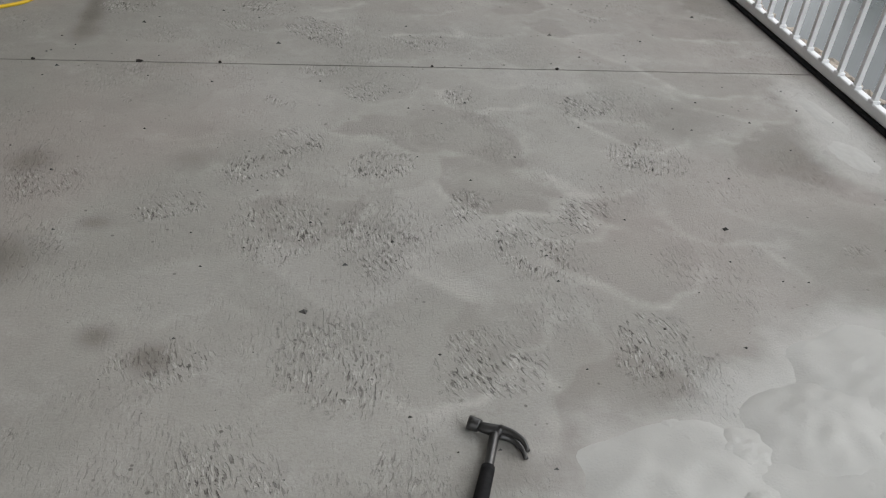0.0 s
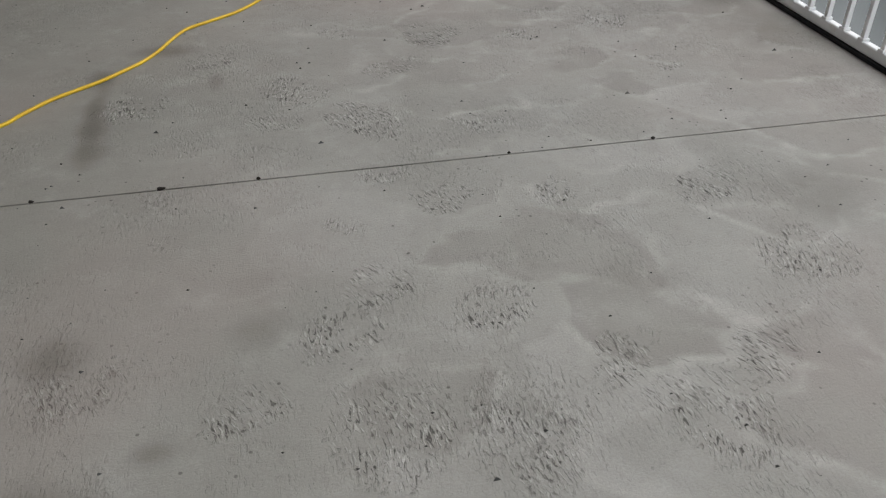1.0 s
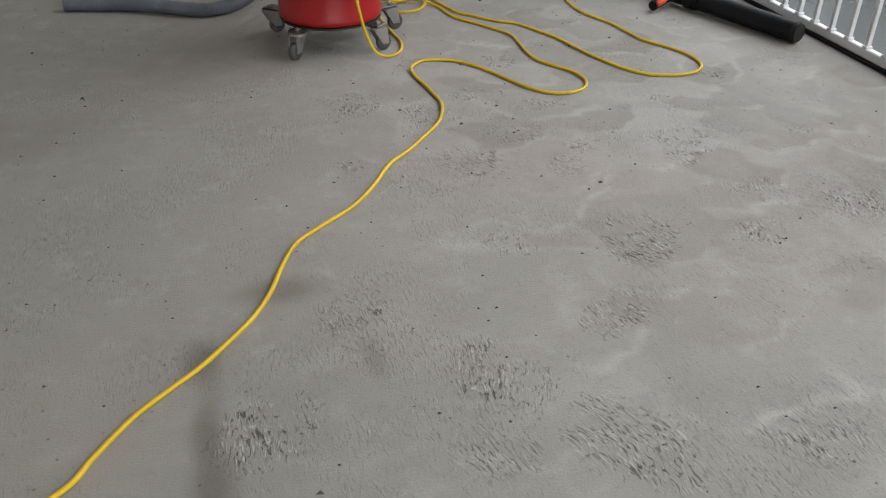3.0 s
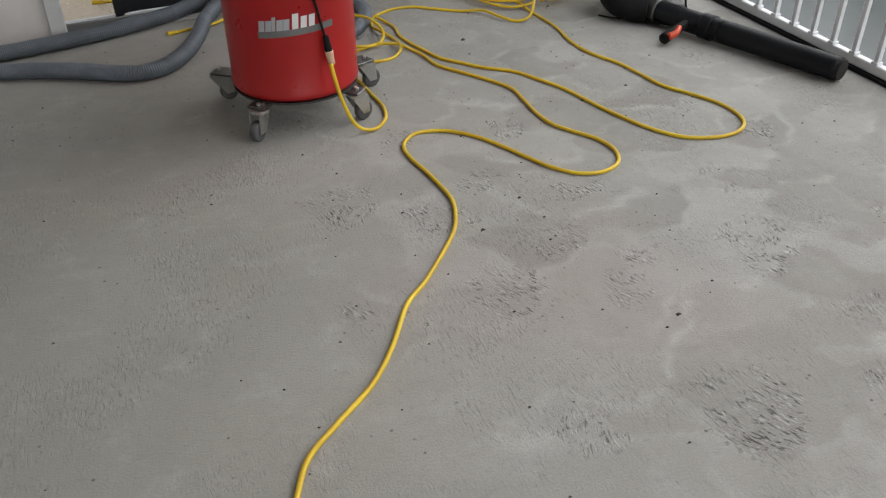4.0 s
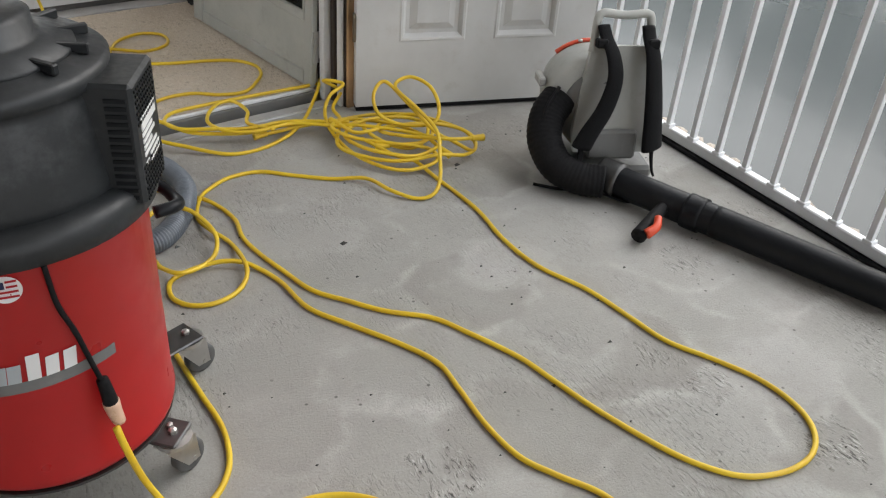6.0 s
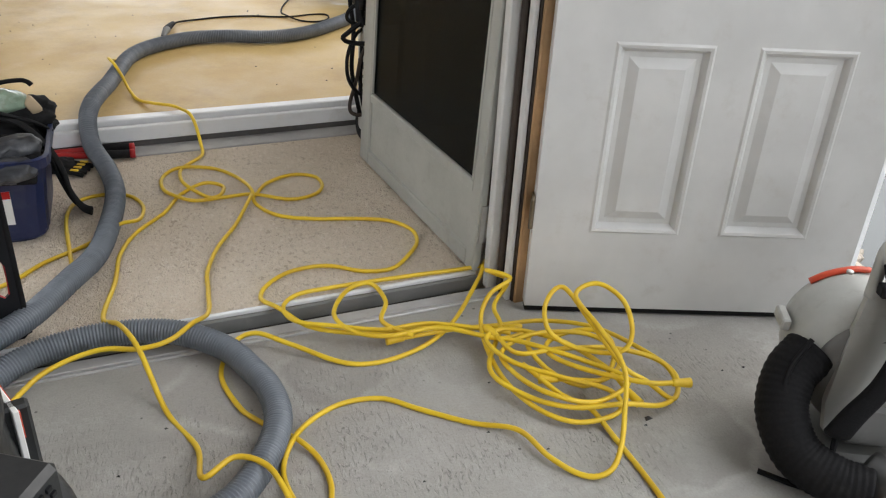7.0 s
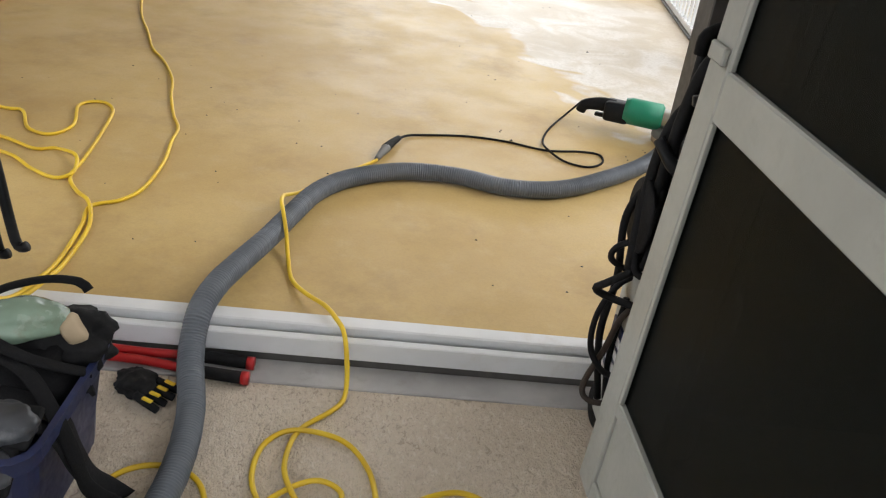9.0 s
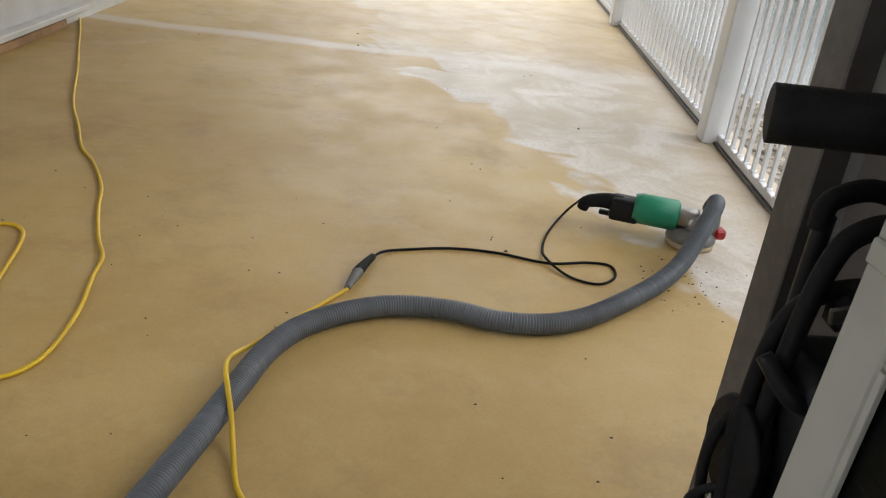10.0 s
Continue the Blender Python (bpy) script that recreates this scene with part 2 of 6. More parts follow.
def insect_screen():
    """Dark mesh: mostly dark strands, a little seen through."""
    m = Mat("insect_screen", (0.0045, 0.0055, 0.005), 0.45)
    m.b.inputs["Specular IOR Level"].default_value = 0.10
    t = m.n.new("ShaderNodeBsdfTransparent")
    x = m.n.new("ShaderNodeMixShader")
    x.inputs[0].default_value = 0.83
    m.link(t.outputs[0], x.inputs[1])
    m.link(m.b.outputs[0], x.inputs[2])
    m.link(x.outputs[0], m.n["Material Output"].inputs[0])
    return m.m


def clear_glass():
    m = Mat("clear_glass", (1, 1, 1), 0.02)
    m.b.inputs["Transmission Weight"].default_value = 1.0
    m.b.inputs["IOR"].default_value = 1.1
    return m.m


GLASS = clear_glass()
CONCRETE = ground_concrete()
STAINED = stained_concrete()
CARPET = loop_carpet()
HOSE = ribbed_hose()
YELLOW = yellow_cord()
WATER = water()
SCREEN = insect_screen()
WHITE = plain("white_paint", (0.57, 0.57, 0.56), 0.42, vary=0.05, grain=90, bump=0.06, dirt=(0.46, 0.44, 0.41))
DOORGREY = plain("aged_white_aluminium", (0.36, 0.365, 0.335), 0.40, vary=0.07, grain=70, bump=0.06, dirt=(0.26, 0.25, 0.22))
RAILWHITE = plain("white_powder_coat", (0.70, 0.71, 0.72), 0.35, vary=0.04, grain=40, bump=0.05, dirt=(0.58, 0.56, 0.53))
WALL = plain("wall_paint", (0.62, 0.585, 0.56), 0.75, vary=0.07, grain=120, bump=0.3)
CEILING = plain("ceiling_paint", (0.72, 0.71, 0.69), 0.8, vary=0.05, grain=100, bump=0.3)
ALU = plain("aluminium_track", (0.55, 0.55, 0.55), 0.45, 0.6, vary=0.15, grain=50, dirt=(0.25, 0.22, 0.19))
GREYBOARD = plain("grey_board", (0.40, 0.39, 0.38), 0.7, vary=0.12, grain=60, dirt=(0.28, 0.25, 0.22))
DARK = plain("dark_gap", (0.020, 0.017, 0.014), 0.9, vary=0.2)
WOOD = plain("raw_wood", (0.40, 0.245, 0.120), 0.7, vary=0.25, grain=35, dirt=(0.20, 0.11, 0.06))
CASTERGREY = plain("grey_caster_wheel", (0.085, 0.085, 0.085), 0.55, vary=0.2, grain=60, dirt=(0.18, 0.17, 0.16))
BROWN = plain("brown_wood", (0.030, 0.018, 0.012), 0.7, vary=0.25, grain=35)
STEEL = plain("zinc_steel", (0.52, 0.51, 0.49), 0.35, 0.9, vary=0.2, grain=40, dirt=(0.16, 0.11, 0.08))
DARKSTEEL = plain("dark_steel", (0.10, 0.10, 0.10), 0.4, 0.8, vary=0.25, grain=50, dirt=(0.20, 0.17, 0.14))
RED = plain("red_enamel", (0.37, 0.007, 0.008), 0.34, vary=0.05, grain=12, bump=0.01, dirt=(0.33, 0.012, 0.012))
BLACK = plain("black_plastic", (0.008, 0.009, 0.011), 0.42, vary=0.2, grain=90, bump=0.2, dirt=(0.026, 0.027, 0.029))
DUSTYBLACK = plain("dusty_black_plastic", (0.016, 0.018, 0.020), 0.48, vary=0.25, grain=70, bump=0.2, dirt=(0.062, 0.064, 0.067))
RUBBER = plain("black_rubber", (0.007, 0.007, 0.008), 0.72, vary=0.2, grain=120, bump=0.3, dirt=(0.020, 0.019, 0.018))
DARKJAMB = plain("dark_bronze_paint", (0.085, 0.080, 0.076), 0.55, vary=0.2, grain=40, dirt=(0.15, 0.13, 0.11))
WEBBING = plain("black_webbing", (0.007, 0.007, 0.008), 0.9, vary=0.2, grain=260, bump=0.6)
PALEGREY = plain("pale_grey_plastic", (0.42, 0.425, 0.40), 0.5, vary=0.08, grain=80, bump=0.1, dirt=(0.25, 0.24, 0.21))
MIDGREY = plain("mid_grey_plastic", (0.16, 0.16, 0.155), 0.55, vary=0.12, grain=80, dirt=(0.26, 0.25, 0.23))
ORANGE = plain("orange_plastic", (0.62, 0.07, 0.025), 0.4, vary=0.1)
NAVY = plain("navy_plastic", (0.012, 0.020, 0.070), 0.35, vary=0.15, grain=50, bump=0.08, dirt=(0.06, 0.07, 0.11))
GREEN = plain("green_plastic", (0.010, 0.24, 0.135), 0.4, vary=0.1, grain=70, dirt=(0.12, 0.25, 0.19))
TEAL = plain("translucent_green_plastic", (0.22, 0.30, 0.23), 0.22, vary=0.3, grain=30, dirt=(0.20, 0.17, 0.12))
CANVAS = plain("pale_canvas", (0.42, 0.37, 0.29), 0.95, vary=0.2, grain=200, bump=0.6)
WHITECLOTH = plain("white_cloth", (0.70, 0.69, 0.67), 0.95, vary=0.1, grain=200, bump=0.5)
GREYPAD = plain("grey_pad", (0.045, 0.048, 0.056), 0.42, vary=0.4, grain=60, dirt=(0.22, 0.225, 0.235))
LABEL = plain("white_label", (0.72, 0.72, 0.71), 0.45, vary=0.04, grain=40, bump=0.03)
DUST = plain("white_dust", (0.51, 0.51, 0.49), 1.0, vary=0.06, grain=180, bump=0.5)
SILVER = plain("silver_print", (0.42, 0.45, 0.47), 0.4, 0.2, vary=0.06)
BRASS = plain("old_hinge", (0.22, 0.18, 0.13), 0.45, 0.8, vary=0.25, grain=40, dirt=(0.40, 0.38, 0.34))
BEIGE = plain("beige_felt", (0.46, 0.36, 0.24), 0.9, vary=0.12)
FOLIAGE = plain("far_leaves", (0.050, 0.080, 0.030), 0.9, vary=0.35, grain=8)
GRAVEL = plain("shore_stones", (0.30, 0.26, 0.215), 0.9, vary=0.3, grain=30, bump=0.4, dirt=(0.14, 0.12, 0.10))
EARTH = plain("shore_earth", (0.16, 0.135, 0.10), 0.95, vary=0.3, grain=20, bump=0.6)
CLEAR = plain("amber_plug", (0.60, 0.40, 0.28), 0.3, vary=0.1)


# ---- mesh helpers ----
def link_mesh(name, bm, material, smooth=False):
    me = bpy.data.meshes.new(name)
    bm.to_mesh(me)
    bm.free()
    me.materials.append(material)
    if smooth:
        for p in me.polygons:
            p.use_smooth = True
    return me


def part(name, bm, material, parent, label="", smooth=False):
    ob = new(name, link_mesh(name, bm, material, smooth))
    ob.parent = parent
    if label:
        ob["label"] = label
    return ob


def thing(name, label, category, group="", at=None):
    ob = new(name)
    ob.empty_display_size = 0.1
    if at is not None:
        ob.matrix_world = at
    return tagged(ob, label, category, group)


def single(name, bm, material, label, category, group="", kind="", smooth=False):
    return tagged(new(name, link_mesh(name, bm, material, smooth)), label, category, group, kind)


def box(bm, x0, x1, y0, y1, z0, z1, bevel=0.0, m=None, seg=1):
    r = bmesh.ops.create_cube(bm, size=1.0)
    vs = r["verts"]
    for v in vs:
        v.co = Vector((x0 + (v.co.x + 0.5) * (x1 - x0), y0 + (v.co.y + 0.5) * (y1 - y0), z0 + (v.co.z + 0.5) * (z1 - z0)))
    if bevel > 0:
        es = list({e for v in vs for e in v.link_edges})
        out = bmesh.ops.bevel(bm, geom=es, offset=bevel, segments=seg, affect="EDGES", profile=0.5)
        vs = list({v for f in out["faces"] for v in f.verts} | {v for v in vs if v.is_valid})
    if m is not None:
        bmesh.ops.transform(bm, matrix=m, verts=vs)
    return vs


def boxed(*a, bevel=0.004, m=None, seg=1):
    bm = bmesh.new()
    box(bm, *a, bevel=bevel, m=m, seg=seg)
    return bm


def lathe(profile, n=32, m=None, bm=None):
    """A turned body: profile is (radius, height) from bottom to top."""
    bm = bm or bmesh.new()
    rings, made = [], []
    for r, z in profile:
        ring = [bm.verts.new((r * math.cos(2 * math.pi * i / n), r * math.sin(2 * math.pi * i / n), z)) for i in range(n)]
        rings.append(ring)
        made += ring
    for a, b in zip(rings, rings[1:]):
        for i in range(n):
            bm.faces.new((a[i], a[(i + 1) % n], b[(i + 1) % n], b[i]))
    bm.faces.new(rings[0][::-1])
    bm.faces.new(rings[-1])
    if m is not None:
        bmesh.ops.transform(bm, matrix=m, verts=made)
    return bm


def spline(points, step):
    """Even samples along a smooth line through the points."""
    p = [Vector(q) for q in points]
    p = [p[0] * 2 - p[1]] + p + [p[-1] * 2 - p[-2]]
    out = []
    for a, b, c, d in zip(p, p[1:], p[2:], p[3:]):
        n = max(2, int((c - b).length / step))
        for i in range(n):
            t = i / n
            out.append(0.5 * (2 * b + (c - a) * t + (2 * a - 5 * b + 4 * c - d) * t * t + (3 * b - a - 3 * c + d) * t ** 3))
    out.append(p[-2])
    return out


def tube(points, radius, step=0.012, sides=8, rib=0.0, pitch=0.009, bm=None, flat=1.0):
    """A swept tube; radius may be a pair (start, end); rib makes a corrugated hose."""
    bm = bm or bmesh.new()
    line = spline(points, step)
    r0, r1 = radius if isinstance(radius, tuple) else (radius, radius)
    rings, up, run = [], Vector((0.1, 0.2, 1)).normalized(), 0.0
    for i, q in enumerate(line):
        d = line[min(i + 1, len(line) - 1)] - line[max(i - 1, 0)]
        d = d.normalized() if d.length > 1e-9 else Vector((0, 0, 1))
        up = (up - d * up.dot(d))
        up = up.normalized() if up.length > 1e-6 else d.orthogonal().normalized()
        side = d.cross(up)
        if i:
            run += (q - line[i - 1]).length
        r = r0 + (r1 - r0) * i / max(1, len(line) - 1)
        if rib:
            r += rib * math.sin(2 * math.pi * run / pitch)
        rings.append([bm.verts.new(q + (side * math.cos(a) + up * math.sin(a) * flat) * r)
                      for a in (2 * math.pi * k / sides for k in range(sides))])
    for a, b in zip(rings, rings[1:]):
        for k in range(sides):
            bm.faces.new((a[k], a[(k + 1) % sides], b[(k + 1) % sides], b[k]))
    bm.faces.new(rings[0][::-1])
    bm.faces.new(rings[-1])
    return bm


def slab(corners, z0, z1, bm=None):
    """An upright prism over a ground outline."""
    bm = bm or bmesh.new()
    lo = [bm.verts.new((x, y, z0)) for x, y in corners]
    hi = [bm.verts.new((x, y, z1)) for x, y in corners]
    n = len(corners)
    bm.faces.new(lo[::-1])
    bm.faces.new(hi)
    for i in range(n):
        bm.faces.new((lo[i], lo[(i + 1) % n], hi[(i + 1) % n], hi[i]))
    bmesh.ops.recalc_face_normals(bm, faces=bm.faces)
    return bm


def cloth_lump(sx, sy, sz, seed, rough=0.35, levels=4):
    """A soft crumpled heap."""
    bm = bmesh.new()
    bmesh.ops.create_icosphere(bm, subdivisions=levels, radius=1.0)
    off = Vector((seed * 3.1, seed * 1.7, seed * 0.9))
    for v in bm.verts:
        k = 1 + rough * noise.noise(v.co * 1.7 + off) + rough * 0.5 * noise.noise(v.co * 4.3 + off)
        k -= rough * 0.45 * abs(noise.noise(Vector((v.co.x * 6, v.co.y * 3, v.co.z * 8)) + off))
        v.co = Vector((v.co.x * sx * k, v.co.y * sy * k, max(-0.55, v.co.z) * sz * k))
    return bm


# ---- setting ----
LEAN = radians(6.8)          # the door walls stand a little off square to the railing
GATE = Matrix.Translation((0, 2.385, 0)) @ Matrix.Rotation(LEAN, 4, "Z")


def gate_y(x, v=0.0):
    """y of the line v metres behind the first threshold, at x."""
    return 2.385 + math.tan(LEAN) * x + v / math.cos(LEAN)


PORCH_TOP, HALL_TOP, TERRACE_TOP = 0.0, 0.03, 0.125
RAIL_X = 2.44


def joint_y(x):
    return -1.708 + 0.038 * x


# where the grinder chattered hardest: centre and half-width of each patch
CHATTER = ((0.639, -1.885, 0.10), (0.960, -1.895, 0.10), (1.40, -1.95, 0.11), (1.49, -2.32, 0.15), (0.387, -1.99, 0.09), (0.451, -2.25, 0.12), (0.666, -2.38, 0.14),
           (0.339, -2.42, 0.10), (0.385, -2.70, 0.15), (0.640, -2.74, 0.15), (0.888, -2.61, 0.09), (1.0, -2.77, 0.15), (0.10, -2.61, 0.11), (-0.224, -2.47, 0.11),
           (1.22, -2.62, 0.09), (0.516, -3.22, 0.17), (0.875, -3.21, 0.17), (1.24, -3.20, 0.12), (0.221, -3.19, 0.13), (0.342, -3.49, 0.15))
CHATTER_FAR = ((0.647, -0.95, 0.12), (0.473, -0.57, 0.13), (0.859, -0.63, 0.13), (1.214, -0.69, 0.13), (0.823, -0.14, 0.10), (1.391, 0.206, 0.08), (0.494, -0.06, 0.10),
               (0.123, -0.01, 0.09), (-0.012, -0.80, 0.10), (0.288, -1.12, 0.13), (0.20, -1.325, 0.13), (-0.207, -1.16, 0.12), (0.503, -1.37, 0.12), (0.863, -1.44, 0.13),
               (1.606, -0.577, 0.10), (1.26, -0.16, 0.09), (0.50, 0.86, 0.08), (0.91, 0.82, 0.08), (0.20, 0.50, 0.10), (0.67, 0.49, 0.09), (0.935, 0.36, 0.10),
               (0.465, 0.36, 0.10), (1.395, 0.29, 0.09), (1.714, 0.493, 0.08), (1.29, -0.06, 0.10), (0.92, -0.03, 0.11), (0.778, 0.09, 0.10))


def ground_slab(name, y0, y1, label):
    """A slab whose top carries the grinder's wear: sweep tone, powdery rims, chatter and the lie of its strokes."""
    rng = random.Random(31)
    xs = np.concatenate([np.linspace(-2.2, -0.8, 30)[:-1], np.linspace(-0.8, 2.0, 220)[:-1], np.linspace(2.0, 2.52, 24)])
    lo, hi = y0(0.0), y1(0.0)
    ks = np.arange(0.0, 1.0001, 0.0135 / (min(hi, 2.6) - max(lo, -4.4)))
    ks = ks if lo > -5 else np.concatenate([np.linspace(0, 1 - 2.7 / (hi - lo), 40)[:-1], np.linspace(1 - 2.7 / (hi - lo), 1, 205)])
    ks[-1] = 1.0
    X = np.repeat(xs[None, :], len(ks), 0)
    A, B = np.array([y0(x) for x in xs]), np.array([y1(x) for x in xs])
    Y = A[None, :] + ks[:, None] * (B - A)[None, :]
    sweep, rim, chat = np.zeros(X.shape), np.zeros(X.shape), np.zeros(X.shape)
    lie = np.stack([X * 150, Y * 42, X * 0], -1)
    wob = 0.030 * np.sin(X * 9.1 + Y * 4.3) + 0.022 * np.sin(X * 17 - Y * 13) + 0.012 * np.sin(X * 41 + Y * 37)

    def near(cx, cy, reach):
        """The block of the grid round a place."""
        i, j = np.searchsorted(xs, (cx - reach, cx + reach)), np.searchsorted(Y[:, 0], (cy - reach - 0.15, cy + reach + 0.15))
        return (slice(*j), slice(*i)) if i[1] > i[0] and j[1] > j[0] else None
    row = 0
    y = -4.6
    while y < 2.3:
        x = -0.9 + 0.15 * (row % 2)
        while x < 2.4:
            cx, cy = x + rng.uniform(-0.09, 0.09), y + rng.uniform(-0.07, 0.07) + 0.10 * x
            r, tone, edge, turn = rng.uniform(0.14, 0.25), rng.uniform(-0.8, 0.95), rng.uniform(0.25, 1.0), rng.uniform(-2.6, 0.2)
            force = min(1.0, max(0.10, (cx + 0.25) / 0.9))
            x += rng.uniform(0.22, 0.34)
            w = near(cx, cy, 0.42)
            if w is None:
                continue
            dx, dy = X[w] - cx, (Y[w] - cy) * 1.12
            d = np.hypot(dx, dy) + wob[w]
            inside = np.clip((r - d) / 0.022, 0, 1) * force
            sweep[w] = sweep[w] * (1 - inside) + tone * np.clip(0.55 + 0.45 * d / r, 0, 1) * inside
            rim[w] *= 1 - 0.85 * inside
            facing = np.clip(0.35 + 0.75 * np.cos(np.arctan2(dy, dx) - turn), 0, 1)
            rim[w] = np.maximum(rim[w], np.exp(-((d - r * 0.98) / 0.019) ** 2) * facing * edge * force)
        y += 0.235
        row += 1
    patches = [(*p, 1.0) for p in CHATTER + CHATTER_FAR]
    patches += [(rng.uniform(-0.3, 2.2), rng.uniform(-4.4, 1.5), rng.uniform(0.04, 0.10), rng.uniform(0.25, 0.7)) for i in range(46)]
    for cx, cy, r, k in patches:
        turn, bow = rng.uniform(-0.35, 0.45), rng.uniform(-1.6, 1.6)
        wide, deep = rng.uniform(0.9, 1.3), rng.uniform(0.9, 1.5)
        w = near(cx, cy, 0.35)
        if w is None:
            continue
        u = (X[w] - cx) * math.cos(turn) + (Y[w] - cy) * math.sin(turn)
        v = (Y[w] - cy) * math.cos(turn) - (X[w] - cx) * math.sin(turn)
        d = np.hypot(u * wide, v * deep) + wob[w] * 0.8
        on = np.clip((r * 1.1 - d) / (r * 0.5), 0, 1) * (1 - 0.6 * np.exp(-((u - 0.3 * r) ** 2 + (v - 0.4 * r) ** 2) / (0.5 * r) ** 2)) * k
        take = on > chat[w]
        chat[w] = np.maximum(chat[w], on)
        lie[w][take] = np.stack([(u + bow * v * v) * 135 + cx * 900, v * 40 + cy * 700, 0 * u], -1)[take]
    # strokes never run across the seam between two patches
    for axis in (0, 1):
        step = np.abs(np.diff(lie[..., :2], axis=axis)).max(-1) > 14
        near_seam = np.zeros(X.shape, bool)
        near_seam[(slice(1, None), slice(None)) if axis == 0 else (slice(None), slice(1, None))] |= step
        near_seam[(slice(None, -1), slice(None)) if axis == 0 else (slice(None), slice(None, -1))] |= step
        chat[near_seam] = 0.0
    ny, nx = X.shape
    top = np.stack([X, Y, 0 * X], -1).reshape(-1, 3)
    n = len(top)
    ring = list(range(nx)) + [i * nx + nx - 1 for i in range(1, ny)] + [(ny - 1) * nx + i for i in range(nx - 2, -1, -1)] + [i * nx for i in range(ny - 2, 0, -1)]
    base = [(top[i][0], top[i][1], -0.25) for i in ring]
    faces = [(i, i + 1, i + nx + 1, i + nx) for j in range(ny - 1) for i in range(j * nx, j * nx + nx - 1)]
    c = len(ring)
    faces += [(ring[i], n + i, n + (i + 1) % c, ring[(i + 1) % c]) for i in range(c)]
    faces.append(tuple(range(n + c - 1, n - 1, -1)))
    me = bpy.data.meshes.new(name)
    me.from_pydata(top.tolist() + base, [], faces)
    for key, field in (("sweep", sweep), ("rim", rim), ("chatter", chat)):
        me.attributes.new(key, "FLOAT", "POINT").data.foreach_set("value", np.concatenate([field.ravel(), np.zeros(c)]).astype(np.float32))
    me.attributes.new("stroke", "FLOAT_VECTOR", "POINT").data.foreach_set("vector", np.concatenate([lie.ravel(), np.zeros(3 * c)]).astype(np.float32))
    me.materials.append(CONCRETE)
    return tagged(new(name, me), label, "floor", kind="structure")


ground_slab("floor_near", lambda x: -9.0, lambda x: joint_y(x) - 0.0038, "grey ground concrete slab with grinder sweeps and chatter marks")
ground_slab("floor_far", lambda x: joint_y(x) + 0.0038, lambda x: gate_y(x), "grey ground concrete slab in front of the open doorway")
single("floor_joint", slab([(-2.2, joint_y(-2.2) - 0.02), (2.5, joint_y(2.5) - 0.02), (2.5, joint_y(2.5) + 0.02), (-2.2, joint_y(-2.2) + 0.02)], -0.2, -0.007),
       DARK, "dirt-filled control joint between two concrete slabs", "joint", kind="structure")

HALL = GATE
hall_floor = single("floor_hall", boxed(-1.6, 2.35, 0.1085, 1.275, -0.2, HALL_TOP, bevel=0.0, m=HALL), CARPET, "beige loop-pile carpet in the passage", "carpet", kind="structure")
# first threshold: grey sill, dark slot, pale metal strip
single("trim_sill", boxed(-1.0, 1.455, 0.004, 0.0455, -0.1, 0.008, bevel=0.003, m=HALL), GREYBOARD, "grey dusty door sill board", "door sill", kind="structure")
single("trim_slot", boxed(-1.0, 1.415, 0.046, 0.078, -0.1, -0.012, bevel=0.0, m=HALL), DARK, "dark gap along the door sill", "gap", kind="structure")
single("trim_threshold_step", boxed(-1.0, 1.415, 0.0785, 0.0945, -0.1, 0.030, bevel=0.003, m=HALL), MIDGREY, "grey metal step of the threshold", "threshold", kind="structure")
single("trim_threshold", boxed(-1.0, 1.415, 0.095, 0.108, -0.1, 0.040, bevel=0.003, m=HALL), RAILWHITE, "worn pale metal threshold strip", "threshold", kind="structure")
single("trim_edge", boxed(-1.0, 1.62, -0.010, 0.003, -0.02, 0.006, bevel=0.002, m=HALL), ALU, "thin metal edge strip on the concrete", "trim", kind="structure")
# second threshold: grey board, dark strip as painted shadow, white two-piece track
single("trim_board", boxed(-1.6, 1.479, 1.277, 1.372, -0.1, 0.036, bevel=0.003, m=HALL), GREYBOARD, "grey board between carpet and door track", "trim", kind="structure")
single("trim_shadow_strip", boxed(-1.6, 1.479, 1.373, 1.392, -0.1, 0.060, bevel=0.0, m=HALL), DARKJAMB, "dark brown strip standing in for the shadow under the door track", "gap", kind="structure")
bm = bmesh.new()
box(bm, -1.6, 1.479, 1.362, 1.388, 0.060, 0.118, 0.003, HALL)
box(bm, -1.6, 1.479, 1.3885, 1.400, 0.060, 0.104, 0.0, HALL)
box(bm, -1.6, 1.479, 1.4005, 1.452, 0.060, 0.138, 0.004, HALL)
single("trim_track", bm, RAILWHITE, "white raised sliding-door track with a groove", "door track", kind="structure")
single("trim_groove", boxed(-1.6, 1.479, 1.3886, 1.4003, 0.1045, 0.108, bevel=0.0, m=HALL), DARK, "dark groove in the door track", "groove", kind="structure")
single("floor_terrace", slab([(-2.3, gate_y(-2.3, 1.453)), (2.30, gate_y(2.30, 1.453)), (2.30, 16.0), (-2.3, 16.0)], -0.25, TERRACE_TOP),
       STAINED, "ochre-stained concrete terrace floor, ground pale beside the railing", "floor", kind="structure")

# walls: the house side, the two door walls with their openings, and what closes the place
def wall(name, x0, x1, y0, y1, z0, z1, label, m=None, material=WALL):
    return single(name, boxed(x0, x1, y0, y1, z0, z1, bevel=0.0, m=m), material, label, "wall", kind="structure")


